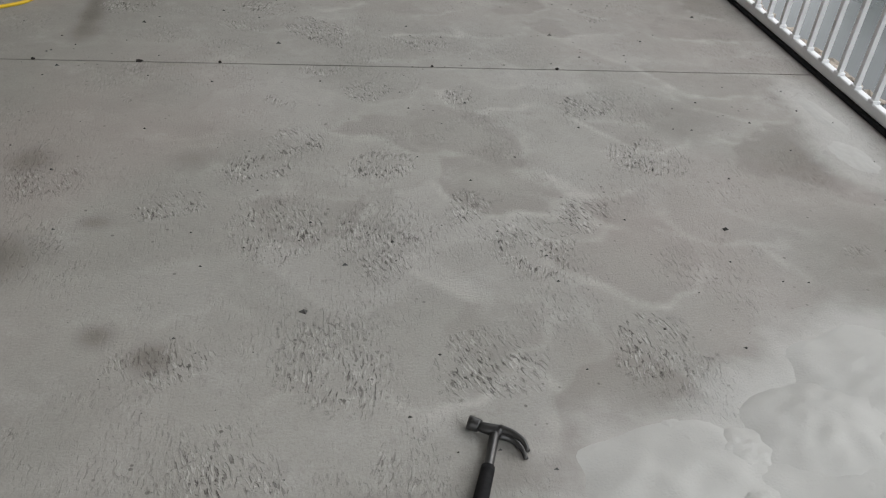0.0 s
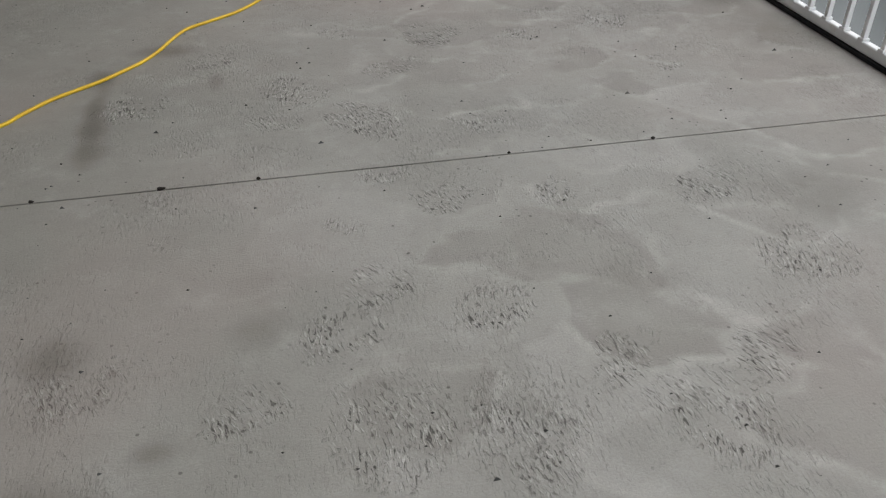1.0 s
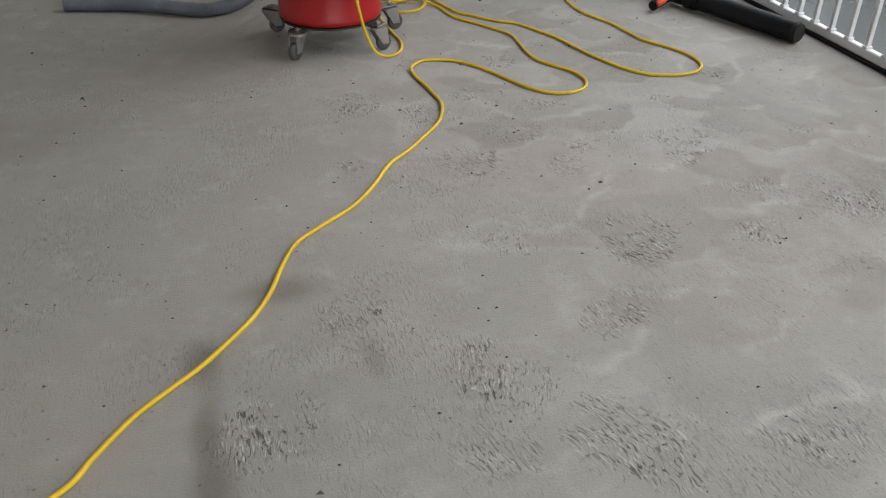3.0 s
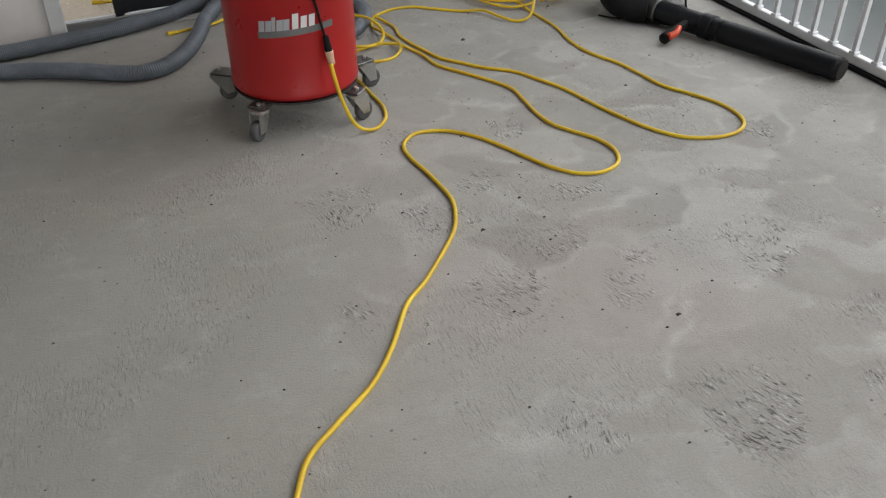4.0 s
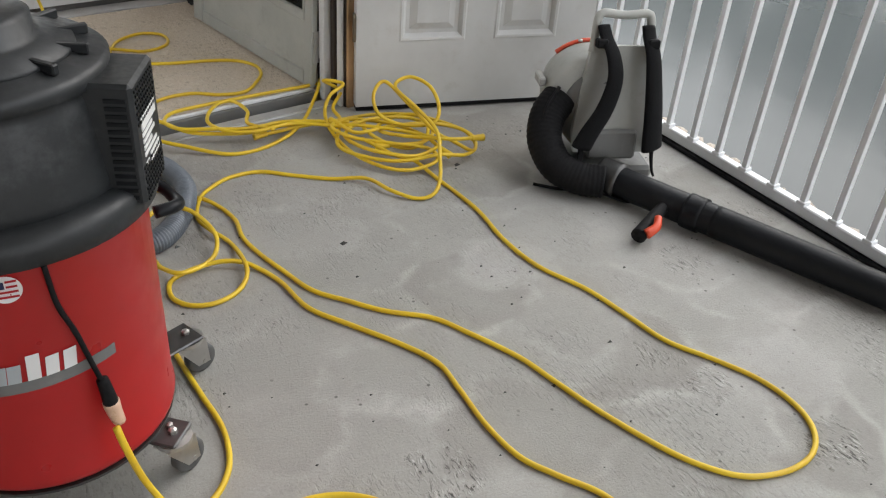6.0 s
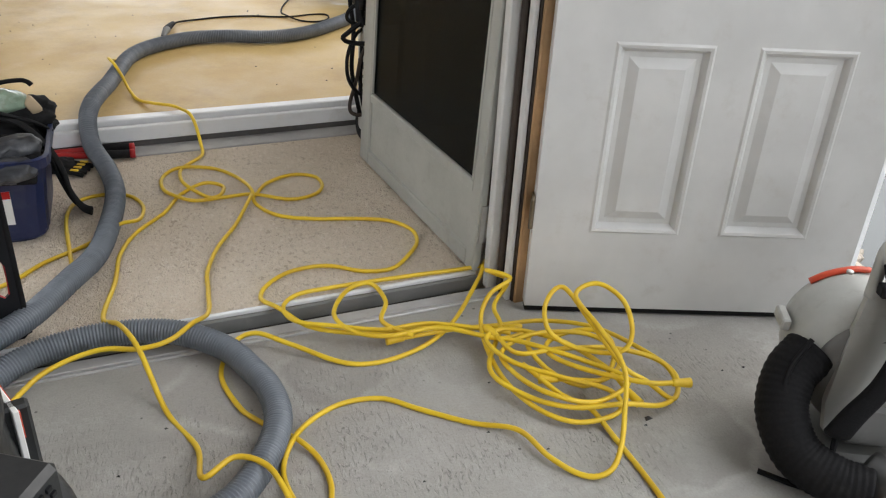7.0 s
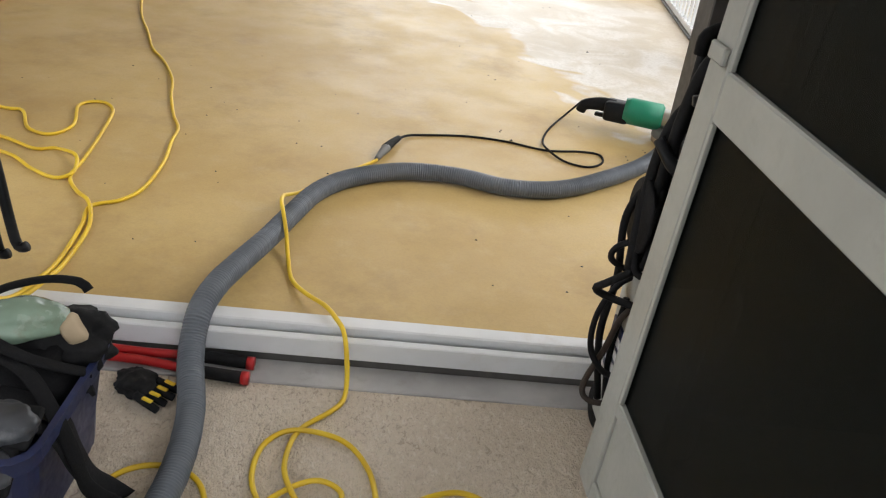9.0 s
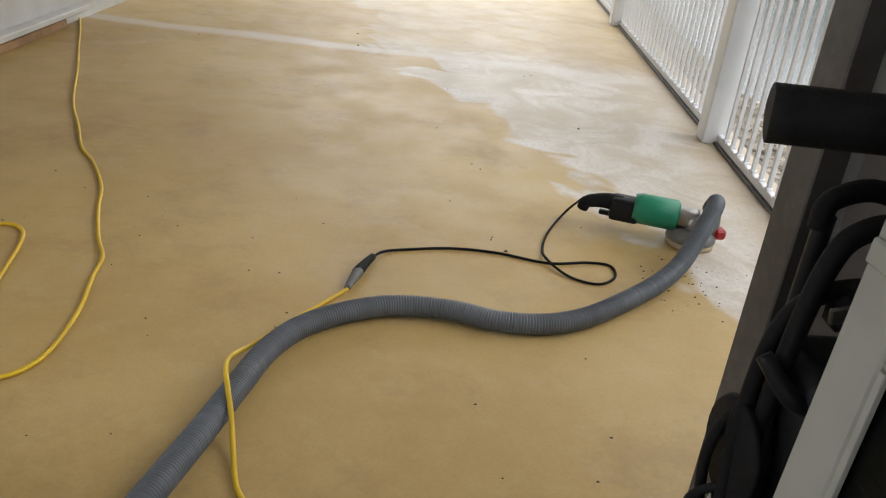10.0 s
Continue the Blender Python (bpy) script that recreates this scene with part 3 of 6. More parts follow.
# unseen porch wall, added so light comes mainly from the railing side
wall("wall_porch_light_block", -2.36, -2.205, -9.2, 2.10, -0.1, 4.30, "unseen pale wall added along the porch to block light from the left")
wall("wall_gate_left", -2.4, -0.62, 0.01, 0.17, -0.1, 4.30, "pale painted wall beside the doorway", HALL)
wall("wall_gate_right", 1.664, 2.62, 0.04, 0.17, -0.1, 4.30, "pale pinkish wall behind the open door", HALL)
wall("wall_gate_head", -0.62, 1.66, 0.01, 0.17, 2.10, 4.30, "pale painted wall above the doorway", HALL)
wall("wall_hall_right", 2.30, 2.42, 0.17, 1.30, -0.1, 3.15, "dim wall at the end of the passage", HALL)
wall("wall_track_head", -1.7, 2.42, 1.30, 1.45, 2.15, 3.15, "pale wall above the sliding door", HALL)
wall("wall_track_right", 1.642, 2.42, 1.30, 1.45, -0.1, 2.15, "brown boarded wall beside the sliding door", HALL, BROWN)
wall("wall_terrace_house", -1.98, -1.80, 4.2, 16.0, 0.12, 3.15, "white painted house wall along the terrace", None, WHITE)
single("baseboard", boxed(-1.797, -1.765, 4.2, 7.95, 0.126, 0.175, bevel=0.004), WOOD, "reddish dusty wooden base strip", "baseboard", kind="structure")
single("trim_house_sill", boxed(-1.797, -1.72, 6.6, 8.2, 0.20, 0.235, bevel=0.004), WHITE, "white sill on the house wall", "sill", kind="structure")
# unseen ceiling, added and raised until enough sky reaches the porch floor
single("ceiling_porch_unseen", boxed(-2.4, 2.62, -9.2, 2.4, 4.3, 4.45, bevel=0.0), CEILING, "unseen pale porch ceiling, height set to shape the sky light", "ceiling", kind="structure")
# invented skylight, half boarded over, to brighten the passage from above
bm = bmesh.new()
for u in (-1.8, -0.4, 1.0, 2.4):
    box(bm, u, u + 0.07, 0.02, 1.46, 3.152, 3.23, 0.0, HALL)
single("ceiling_hall", bm, WHITE, "white rafters of the added, unseen passage skylight", "ceiling", kind="structure")
single("ceiling_hall_light_cut", boxed(-1.8, 2.47, 0.54, 1.46, 3.231, 3.26, bevel=0.0, m=HALL), CEILING, "unseen pale board added to halve the skylight", "ceiling", kind="structure")
pane = single("window_added_skylight", boxed(-1.8, 2.47, 0.02, 0.538, 3.232, 3.238, bevel=0.0, m=HALL), GLASS, "unseen glass skylight added to light the passage", "window", kind="structure")
pane.visible_shadow = False
# unseen ceiling added over the terrace, ended early to brighten the far floor
single("ceiling_terrace_unseen", slab([(-2.3, gate_y(-2.3, 1.455)), (2.72, gate_y(2.72, 1.455)), (2.72, 11.2), (-2.3, 11.2)], 2.95, 3.10), CEILING, "unseen pale terrace ceiling, sized to shape the sky light", "ceiling", kind="structure")

# outside: shore, water, far bank
single("ground", slab([(-60, -60), (4.15, -60), (4.15, 120), (-60, 120)], -1.3, -0.95), EARTH, "earthy shore below the railing", "ground", kind="structure")
single("water", slab([(3.9, -200), (260, -200), (260, 420), (3.9, 420)], -1.5, -1.03), WATER, "calm grey lake water", "water", kind="structure")
rng = random.Random(4)
bm = bmesh.new()
for i in range(2600):
    r = rng.uniform(0.015, 0.055) * (1.5 if rng.random() < 0.1 else 1)
    x, y = rng.uniform(3.0, 4.35), rng.uniform(-7, 13)
    res = bmesh.ops.create_icosphere(bm, subdivisions=1, radius=r)
    s = (rng.uniform(0.7, 1.4), rng.uniform(0.7, 1.4), rng.uniform(0.5, 0.9))
    t = rng.uniform(0, 6.3)
    for v in res["verts"]:
        a, b = v.co.x * s[0], v.co.y * s[1]
        v.co = Vector((x + a * math.cos(t) - b * math.sin(t), y + a * math.sin(t) + b * math.cos(t), -0.945 - max(0, x - 4.1) * 0.35 + v.co.z * s[2]))
single("shore_gravel", bm, GRAVEL, "brown and grey stones along the waterline", "gravel", kind="stuff")
bm = slab([(54, -200), (260, -200), (260, 420), (54, 420)], -1.4, 0.0)
single("ground_far_bank", bm, EARTH, "low earthy far bank of the lake", "bank", kind="structure")
me = bpy.data.meshes.new("far_woods")
verts, faces = [], []
for i in range(12000):
    y = rng.uniform(-190, 410)
    crown = 24 + 8 * noise.noise(Vector((y * 0.035, 1, 2))) + 5 * noise.noise(Vector((y * 0.15, 4, 2)))
    z = crown * (1 - rng.random() ** 1.6 * 0.98)
    x = 57 + rng.uniform(0, 12) + z * 0.12
    k = rng.uniform(0.9, 2.2)
    n = len(verts)
    for j in range(4):
        a = 1.57 * j + rng.uniform(-0.5, 0.5)
        verts.append((x + rng.uniform(-1, 1), y + k * math.cos(a), z + k * math.sin(a) * 0.8))
    faces.append((n, n + 1, n + 2, n + 3))
me.from_pydata(verts, [], faces)
me.materials.append(FOLIAGE)
tagged(new("far_woods", me), "dark green woods on the far shore", "woods", kind="stuff")


# ---- railings ----
def railing(label, x0, y0, x1, y1, z, posts, pitch, group, inward=0.085):
    rail = thing("railing", label, "railing", group, Matrix.Translation((x0, y0, z)) @ Matrix.Rotation(-math.atan2(x1 - x0, y1 - y0), 4, "Z"))
    length = math.hypot(x1 - x0, y1 - y0)
    part("bottom_rail", boxed(-0.008, 0.026, 0, length, 0.016, 0.056, bevel=0.004), RAILWHITE, rail)
    part("top_rail", boxed(-0.03, 0.03, 0, length, 1.04, 1.085, bevel=0.006), RAILWHITE, rail)
    # dark strip laid in as the shadow below the bottom rail
    part("rail_shadow_strip", boxed(-0.024, 0.040, 0, length, 0.001, 0.015, bevel=0.002), RUBBER if inward > 0.1 else DARKJAMB, rail, "dark strip standing in for the shadow under the railing")
    bar = link_mesh("baluster", boxed(-0.010, 0.010, -0.010, 0.010, 0.052, 1.042, bevel=0.0015), RAILWHITE)
    clip = link_mesh("foot_clip", boxed(-0.016, 0.016, -0.016, 0.016, 0.054, 0.068, bevel=0.002), RAILWHITE)
    n = int(length / pitch)
    for i in range(n):
        y = (i + 0.5) * pitch
        if any(abs(y - p) < 0.075 for p in posts):
            continue
        b = new("baluster", bar)
        b.parent, b.location = rail, (0.004, y, 0)
        c = new("foot_clip", clip)
        c.parent, c.location = b, (0, 0, 0)
    for p in posts:
        # porch posts take the greyer material, which paints in their shade
        part("post", boxed(-inward, 0.035 if inward < 0.1 else -0.036, p - 0.07, p + 0.07, 0.0, 3.02, bevel=0.006), DOORGREY if inward > 0.1 else RAILWHITE, rail, "square off-white post, on the porch greyed as if shaded")
    return rail


railing("white metal porch railing with square upright bars", RAIL_X, -8.9, RAIL_X, gate_y(RAIL_X) - 0.06, 0.0, (2.2, 5.4, 8.615), 0.1225, "railings", 0.135)
railing("white metal terrace railing with upright bars", 2.215, gate_y(2.2, 1.50), 1.93, 15.9, TERRACE_TOP, (3.0, 6.3, 9.6), 0.115, "railings")


# ---- doors ----
def panel_door():
    """White six-panel door, swung wide open on its hinges; local x runs from the hinge edge, z up."""
    a = math.atan2(-0.195, 0.76)
    door = thing("door", "white six-panel entrance door standing wide open", "door", at=Matrix.Translation((1.482, 2.462, 0.022)) @ Matrix.Rotation(a, 4, "Z"))
    w, h, d = 0.915, 2.03, 0.044
    rows = ((0.245, 0.775), (0.935, 1.50), (1.63, 1.90))
    cols = ((0.155, 0.405), (0.515, 0.765))
    xs = sorted({0, w, *(v for c in cols for v in c)})
    zs = sorted({0, h, *(v for r in rows for v in r)})
    bm = bmesh.new()
    grid = {(i, j): bm.verts.new((x, 0, z)) for i, x in enumerate(xs) for j, z in enumerate(zs)}
    back = {(i, j): bm.verts.new((x, d, z)) for i, x in enumerate(xs) for j, z in enumerate(zs)}
    nx, nz = len(xs) - 1, len(zs) - 1
    for i in range(nx):
        for j in range(nz):
            q = [(i, j), (i + 1, j), (i + 1, j + 1), (i, j + 1)]
            bm.faces.new([back[k] for k in q[::-1]])
            if not any(abs(xs[i] - c[0]) < 1e-6 for c in cols) or not any(abs(zs[j] - r[0]) < 1e-6 for r in rows):
                bm.faces.new([grid[k] for k in q])
    for i in range(nx):
        bm.faces.new((grid[i + 1, 0], grid[i, 0], back[i, 0], back[i + 1, 0]))
        bm.faces.new((grid[i, nz], grid[i + 1, nz], back[i + 1, nz], back[i, nz]))
    for j in range(nz):
        bm.faces.new((grid[0, j], grid[0, j + 1], back[0, j + 1], back[0, j]))
        bm.faces.new((grid[nx, j + 1], grid[nx, j], back[nx, j], back[nx, j + 1]))
    bmesh.ops.recalc_face_normals(bm, faces=bm.faces)
    part("door_leaf", bm, WHITE, door)
    for x0, x1 in cols:
        for z0, z1 in rows:
            bm = bmesh.new()
            loops = []
            for inset, y in ((0, 0), (0.006, -0.004), (0.014, -0.002), (0.026, 0.016), (0.040, 0.016), (0.066, 0.004)):
                loops.append([bm.verts.new(c) for c in ((x0 + inset, y, z0 + inset), (x1 - inset, y, z0 + inset), (x1 - inset, y, z1 - inset), (x0 + inset, y, z1 - inset))])
            for p, q in zip(loops, loops[1:]):
                for k in range(4):
                    bm.faces.new((p[k], p[(k + 1) % 4], q[(k + 1) % 4], q[k]))
            bm.faces.new(loops[-1])
            bmesh.ops.recalc_face_normals(bm, faces=bm.faces)
            part("panel", bm, WHITE, door)
    for z in (0.30, 1.02, 1.78):
        hinge = part("hinge", boxed(-0.006, -0.001, 0.0, 0.04, z - 0.045, z + 0.045, bevel=0.001), BRASS, door, "worn metal hinge")
        part("hinge_pin", lathe([(0.006, z - 0.047), (0.007, z - 0.04), (0.007, z + 0.04), (0.004, z + 0.052)], 10, Matrix.Translation((-0.008, -0.004, 0))), BRASS, hinge)
    part("door_sweep", boxed(0.002, w - 0.002, 0.004, d - 0.004, -0.018, -0.001, bevel=0.002), RUBBER, door, "black rubber sweep")


panel_door()

# right jamb of the doorway, layer by layer
bm = bmesh.new()
box(bm, 1.474, 1.506, -0.052, -0.0405, 0.0, 2.10, 0.003, HALL)
single("door_jamb", bm, WOOD, "raw brown wooden door jamb, paint worn off", "door jamb", kind="structure")
single("trim_jamb_edge", boxed(1.456, 1.4715, -0.030, -0.004, 0.0, 2.10, bevel=0.003, m=HALL), WHITE, "white edge strip of the door frame", "trim", kind="structure")
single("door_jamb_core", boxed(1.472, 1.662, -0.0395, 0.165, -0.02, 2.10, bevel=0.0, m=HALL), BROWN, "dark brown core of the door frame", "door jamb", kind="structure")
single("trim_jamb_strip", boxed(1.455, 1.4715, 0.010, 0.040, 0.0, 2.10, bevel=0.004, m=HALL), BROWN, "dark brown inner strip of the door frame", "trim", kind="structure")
single("trim_jamb_stop", boxed(1.430, 1.468, 0.046, 0.078, 0.0, 2.10, bevel=0.004, m=HALL), WHITE, "white door stop strip", "trim", kind="structure")
single("trim_jamb_face", boxed(1.663, 1.69, -0.004, 0.038, 0.0, 2.10, bevel=0.004, m=HALL), WHITE, "white casing beside the jamb", "trim", kind="structure")
single("door_jamb_left", boxed(-0.63, -0.56, -0.01, 0.18, -0.02, 2.10, bevel=0.005, m=HALL), WHITE, "white door jamb", "door jamb", kind="structure")


def screen_door():
    d = math.atan2(0.984, -0.178)
    m = Matrix.Translation((1.407, 2.636, 0.038)) @ Matrix.Rotation(d, 4, "Z") @ Matrix.Rotation(radians(2.3), 4, "X")     # sags on its hinges
    door = thing("screen_door", "white aluminium screen door with dark mesh, standing open", "screen door", at=m)
    w, h, t = 0.953, 2.02, 0.028
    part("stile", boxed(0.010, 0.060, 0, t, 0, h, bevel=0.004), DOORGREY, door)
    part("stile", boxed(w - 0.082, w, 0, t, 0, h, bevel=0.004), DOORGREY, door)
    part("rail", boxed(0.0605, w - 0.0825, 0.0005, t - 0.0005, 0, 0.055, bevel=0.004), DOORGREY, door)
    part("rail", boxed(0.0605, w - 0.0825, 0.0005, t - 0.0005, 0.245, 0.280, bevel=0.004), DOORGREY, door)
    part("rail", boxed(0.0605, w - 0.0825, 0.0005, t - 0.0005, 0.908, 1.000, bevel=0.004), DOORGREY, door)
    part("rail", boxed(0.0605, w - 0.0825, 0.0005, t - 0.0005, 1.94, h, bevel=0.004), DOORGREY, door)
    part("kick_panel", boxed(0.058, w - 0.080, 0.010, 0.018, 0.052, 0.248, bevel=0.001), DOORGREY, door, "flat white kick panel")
    for z0, z1 in ((0.278, 0.910), (0.998, 1.942)):
        part("mesh_panel", boxed(0.058, w - 0.080, 0.012, 0.014, z0, z1, bevel=0.0), SCREEN, door, "dark insect mesh")
        bm = bmesh.new()
        box(bm, 0.061, 0.072, 0.019, 0.0275, z0 + 0.003, z1 - 0.003, 0.001)
        box(bm, w - 0.094, w - 0.083, 0.019, 0.0275, z0 + 0.003, z1 - 0.003, 0.001)
        part("bead", bm, DOORGREY, door)
    strike = part("latch", boxed(0.004, 0.010, -0.004, 0.020, 0.10, 0.22, bevel=0.001), STEEL, door, "white metal latch bracket")
    part("latch_tongue", boxed(-0.012, 0.004, -0.004, 0.0, 0.12, 0.20, bevel=0.001), PALEGREY, strike)
    part("corner_bracket", boxed(w - 0.075, w - 0.01, t, t + 0.012, 1.003, 1.035, bevel=0.003), DOORGREY, door, "pale bracket with a screw")
    part("back_bar", boxed(w - 0.26, w - 0.215, -0.035, -0.012, 0.10, 1.95, bevel=0.003), MIDGREY, door, "grey brace behind the mesh")


screen_door()

# jambs of the sliding door and what stands behind them
for name, u0, u1, v0, v1, mat, lab in (("trim_track_jamb", 1.480, 1.528, 1.360, 1.452, DARKJAMB, "dark grey sliding-door jamb"),
                                       ("trim_track_stop", 1.529, 1.562, 1.378, 1.452, RAILWHITE, "white strip of the sliding-door frame"),
                                       ("trim_track_liner", 1.563, 1.640, 1.385, 1.450, WALL, "mauve-grey liner of the sliding-door frame")):
    single(name, boxed(u0, u1, v0, v1, -0.05, 2.15, bevel=0.003, m=HALL), mat, lab, "door frame", kind="structure")


# ---- cords and hoses ----
CORD_R = 0.0066


def lay(points, z, lift=0.0):
    """Ground points as places resting at height z; a third number lifts a point."""
    return [(p[0], p[1], z + (p[2] if len(p) > 2 else 0.0)) for p in points]


def coil(rng, cx, cy, rx, ry, turn, turns, z0, lift, n=11):
    """Loose turns of cord thrown on a heap, no two alike."""
    out = []
    a0 = rng.uniform(0, 6.28)
    for i in range(int(turns * n)):
        a = a0 + 2 * math.pi * i / n
        q = i / n
        kx, ky = 1 + 0.30 * math.sin(q * 2.7 + a0), 1 + 0.34 * math.cos(q * 1.9 + a0 * 2)
        sway = turn + 0.5 * math.sin(q * 1.3 + a0)
        x, y = rx * kx * math.cos(a), ry * ky * math.sin(a)
        mx, my = cx + 0.045 * math.sin(q * 3.1 + a0), cy + 0.035 * math.cos(q * 2.3)
        out.append((mx + x * math.cos(sway) - y * math.sin(sway), my + x * math.sin(sway) + y * math.cos(sway), z0 + lift * i / (turns * n) + 0.012 * (1 + math.sin(a * 1.5 + a0))))
    return out


def cord(name, points, label, material=None, radius=CORD_R, sides=8, category="extension cord", plugged=False):
    ob = thing(name, label, category, "extension cords")
    part("cord_jacket", tube(points, radius, 0.010, sides), material or YELLOW, ob, "", True)
    if plugged:
        return ob
    a, b = Vector(points[-1]), Vector(points[-2])
    d = (a - b).normalized()
    part("cord_end", tube([a - d * 0.004, a + d * 0.02, a + d * 0.045], (0.009, 0.013), 0.006, 10), material or YELLOW, ob, "moulded cord end", True)
    return ob


r = random.Random(11)
run_a = [(-2.1, -1.5), (-1.3, -1.46), (-0.85, -1.38), (-0.63, -1.247), (-0.567, -1.16), (-0.497, -1.063), (-0.424, -0.992), (-0.358, -0.931), (-0.285, -0.844),
         (-0.228, -0.767), (-0.179, -0.669), (-0.14, -0.558), (-0.091, -0.454), (-0.011, -0.379), (0.095, -0.286), (0.175, -0.177), (0.257, -0.037),
         (0.342, 0.051), (0.477, 0.224), (0.525, 0.326), (0.545, 0.414), (0.54, 0.501), (0.529, 0.598), (0.512, 0.691), (0.509, 0.769), (0.53, 0.825),
         (0.579, 0.869), (0.646, 0.869), (0.715, 0.836), (0.78, 0.764), (0.831, 0.673), (0.874, 0.578), (0.918, 0.491), (0.974, 0.427), (1.042, 0.402),
         (1.108, 0.417), (1.152, 0.46), (1.173, 0.531), (1.155, 0.618), (1.102, 0.7), (1.061, 0.777), (1.048, 0.888), (1.054, 1.007), (1.054, 1.107),
         (1.008, 1.205), (0.93, 1.325)]
run_b = [(0.863, 1.432), (0.842, 1.56), (0.814, 1.64), (0.773, 1.682, 0.012), (0.714, 1.708, 0.012), (0.638, 1.716), (0.59, 1.693), (0.571, 1.652),
         (0.574, 1.605), (0.607, 1.565), (0.664, 1.552), (0.725, 1.575), (0.765, 1.614, 0.012), (0.781, 1.687, 0.014), (0.781, 1.804), (0.747, 1.871, 0.012),
         (0.739, 1.965), (0.766, 2.035, 0.014), (0.819, 2.114), (0.902, 2.16), (0.999, 2.158), (1.08, 2.099), (1.188, 2.025), (1.283, 1.967, 0.01),
         (1.322, 1.866, 0.01), (1.379, 1.805), (1.431, 1.791, 0.01), (1.474, 1.826, 0.03), (1.523, 1.912, 0.06), (1.571, 2.025, 0.1), (1.563, 2.152, 0.13),
         (1.534, 2.257, 0.17)]
strand_a = [(1.53, 2.29, 0.18), (1.6, 2.273, 0.19), (1.648, 2.21, 0.17), (1.646, 2.138, 0.12), (1.607, 2.115, 0.08), (1.516, 2.163, 0.07), (1.45, 2.209, 0.1),
         (1.454, 2.263, 0.15), (1.51, 2.288, 0.18), (1.552, 2.187, 0.13), (1.595, 2.072, 0.07), (1.648, 2.038, 0.04), (1.696, 1.98, 0.02),
         (1.742, 2.053, 0.03), (1.709, 2.145, 0.04), (1.628, 2.296, 0.03), (1.501, 2.371, 0.02), (1.364, 2.375, 0.02), (1.251, 2.38, 0.02),
         (1.099, 2.368, 0.02)]
strand_b = [(1.293, 2.499, 0.1), (1.373, 2.506, 0.12), (1.426, 2.451, 0.12), (1.358, 2.416, 0.1), (1.317, 2.367, 0.06), (1.304, 2.276, 0.03),
         (1.31, 2.133, 0.02), (1.358, 2.017, 0.015), (1.439, 1.96, 0.01), (1.543, 1.966, 0.02), (1.542, 2.021, 0.04), (1.427, 2.093, 0.05),
         (1.335, 2.175, 0.05), (1.303, 2.276, 0.05), (1.374, 2.31, 0.05), (1.494, 2.233, 0.05), (1.564, 2.1, 0.05), (1.591, 2.022, 0.03)]
strand_c = [(1.335, 2.464, 0.08), (1.29, 2.356, 0.05), (1.282, 2.176, 0.03), (1.339, 2.056, 0.03), (1.435, 1.992, 0.03), (1.551, 1.968, 0.04),
         (1.658, 1.966, 0.02), (1.727, 2.012, 0.02), (1.725, 2.102, 0.04), (1.613, 2.158, 0.06), (1.47, 2.185, 0.06), (1.365, 2.201, 0.05),
         (1.335, 2.285, 0.05)]
strand_d = [(1.317, 2.309, 0.04), (1.395, 2.228, 0.06), (1.516, 2.123, 0.06), (1.597, 2.037, 0.05), (1.488, 1.989, 0.04), (1.381, 2.034, 0.05),
         (1.331, 2.142, 0.04), (1.332, 2.23, 0.04), (1.429, 2.262, 0.06), (1.579, 2.245, 0.05), (1.622, 2.136, 0.05), (1.54, 2.055, 0.05), (1.428, 2.093, 0.04)]
cord("extension_cord", lay(run_a + run_b + strand_a[1:], CORD_R), "yellow extension cord winding over the concrete into a heap")
run_c = [(1.361, 2.156, 0.05), (1.422, 2.045, 0.03), (1.476, 1.994, 0.02), (1.503, 1.9), (1.519, 1.678), (1.5, 1.495), (1.512, 1.337), (1.57, 1.188),
         (1.596, 1.041), (1.617, 0.925), (1.679, 0.813), (1.723, 0.714), (1.732, 0.618), (1.707, 0.544), (1.647, 0.494), (1.56, 0.482), (1.462, 0.512),
         (1.398, 0.576), (1.351, 0.664), (1.301, 0.807), (1.269, 0.932), (1.241, 1.041), (1.178, 1.174), (1.126, 1.264), (1.033, 1.338), (0.963, 1.42),
         (0.9, 1.5), (0.862, 1.622), (0.836, 1.717), (0.822, 1.813), (0.833, 1.906), (0.818, 1.989), (0.78, 2.044, 0.012), (0.748, 2.087)]
run_d = [(0.70, 2.14), (0.66, 2.20), (0.625, 2.33), (0.66, 2.43, 0.02), (0.721, 2.448, 0.035), (0.807, 2.40, 0.02), (0.953, 2.31), (1.102, 2.323), (1.241, 2.40, 0.02),
         (1.38, 2.583, 0.045), (1.43, 2.66, 0.06), (1.50, 2.655, 0.06), (1.465, 2.55, 0.05), (1.385, 2.45, 0.035), (1.37, 2.35, 0.03)]
cord("extension_cord", lay(run_c + run_d + strand_c[2:], CORD_R), "yellow extension cord looping from the doorway over the concrete")
run_e = [(0.782, 3.278), (0.838, 3.387), (0.933, 3.445), (1.013, 3.415), (1.029, 3.335), (0.993, 3.268), (0.903, 3.242), (0.782, 3.278, 0.012), (0.691, 3.297),
         (0.591, 3.264, 0.010), (0.526, 3.31, 0.010), (0.481, 3.399), (0.480, 3.499), (0.537, 3.55, 0.010), (0.651, 3.551), (0.732, 3.463), (0.776, 3.303, 0.022),
         (0.785, 3.229), (0.847, 3.129), (0.96, 3.081), (1.099, 3.057), (1.208, 3.021), (1.266, 2.945), (1.262, 2.861), (1.22, 2.79), (1.15, 2.715), (1.06, 2.715),
         (0.958, 2.767), (0.851, 2.755), (0.776, 2.693), (0.750, 2.622)]
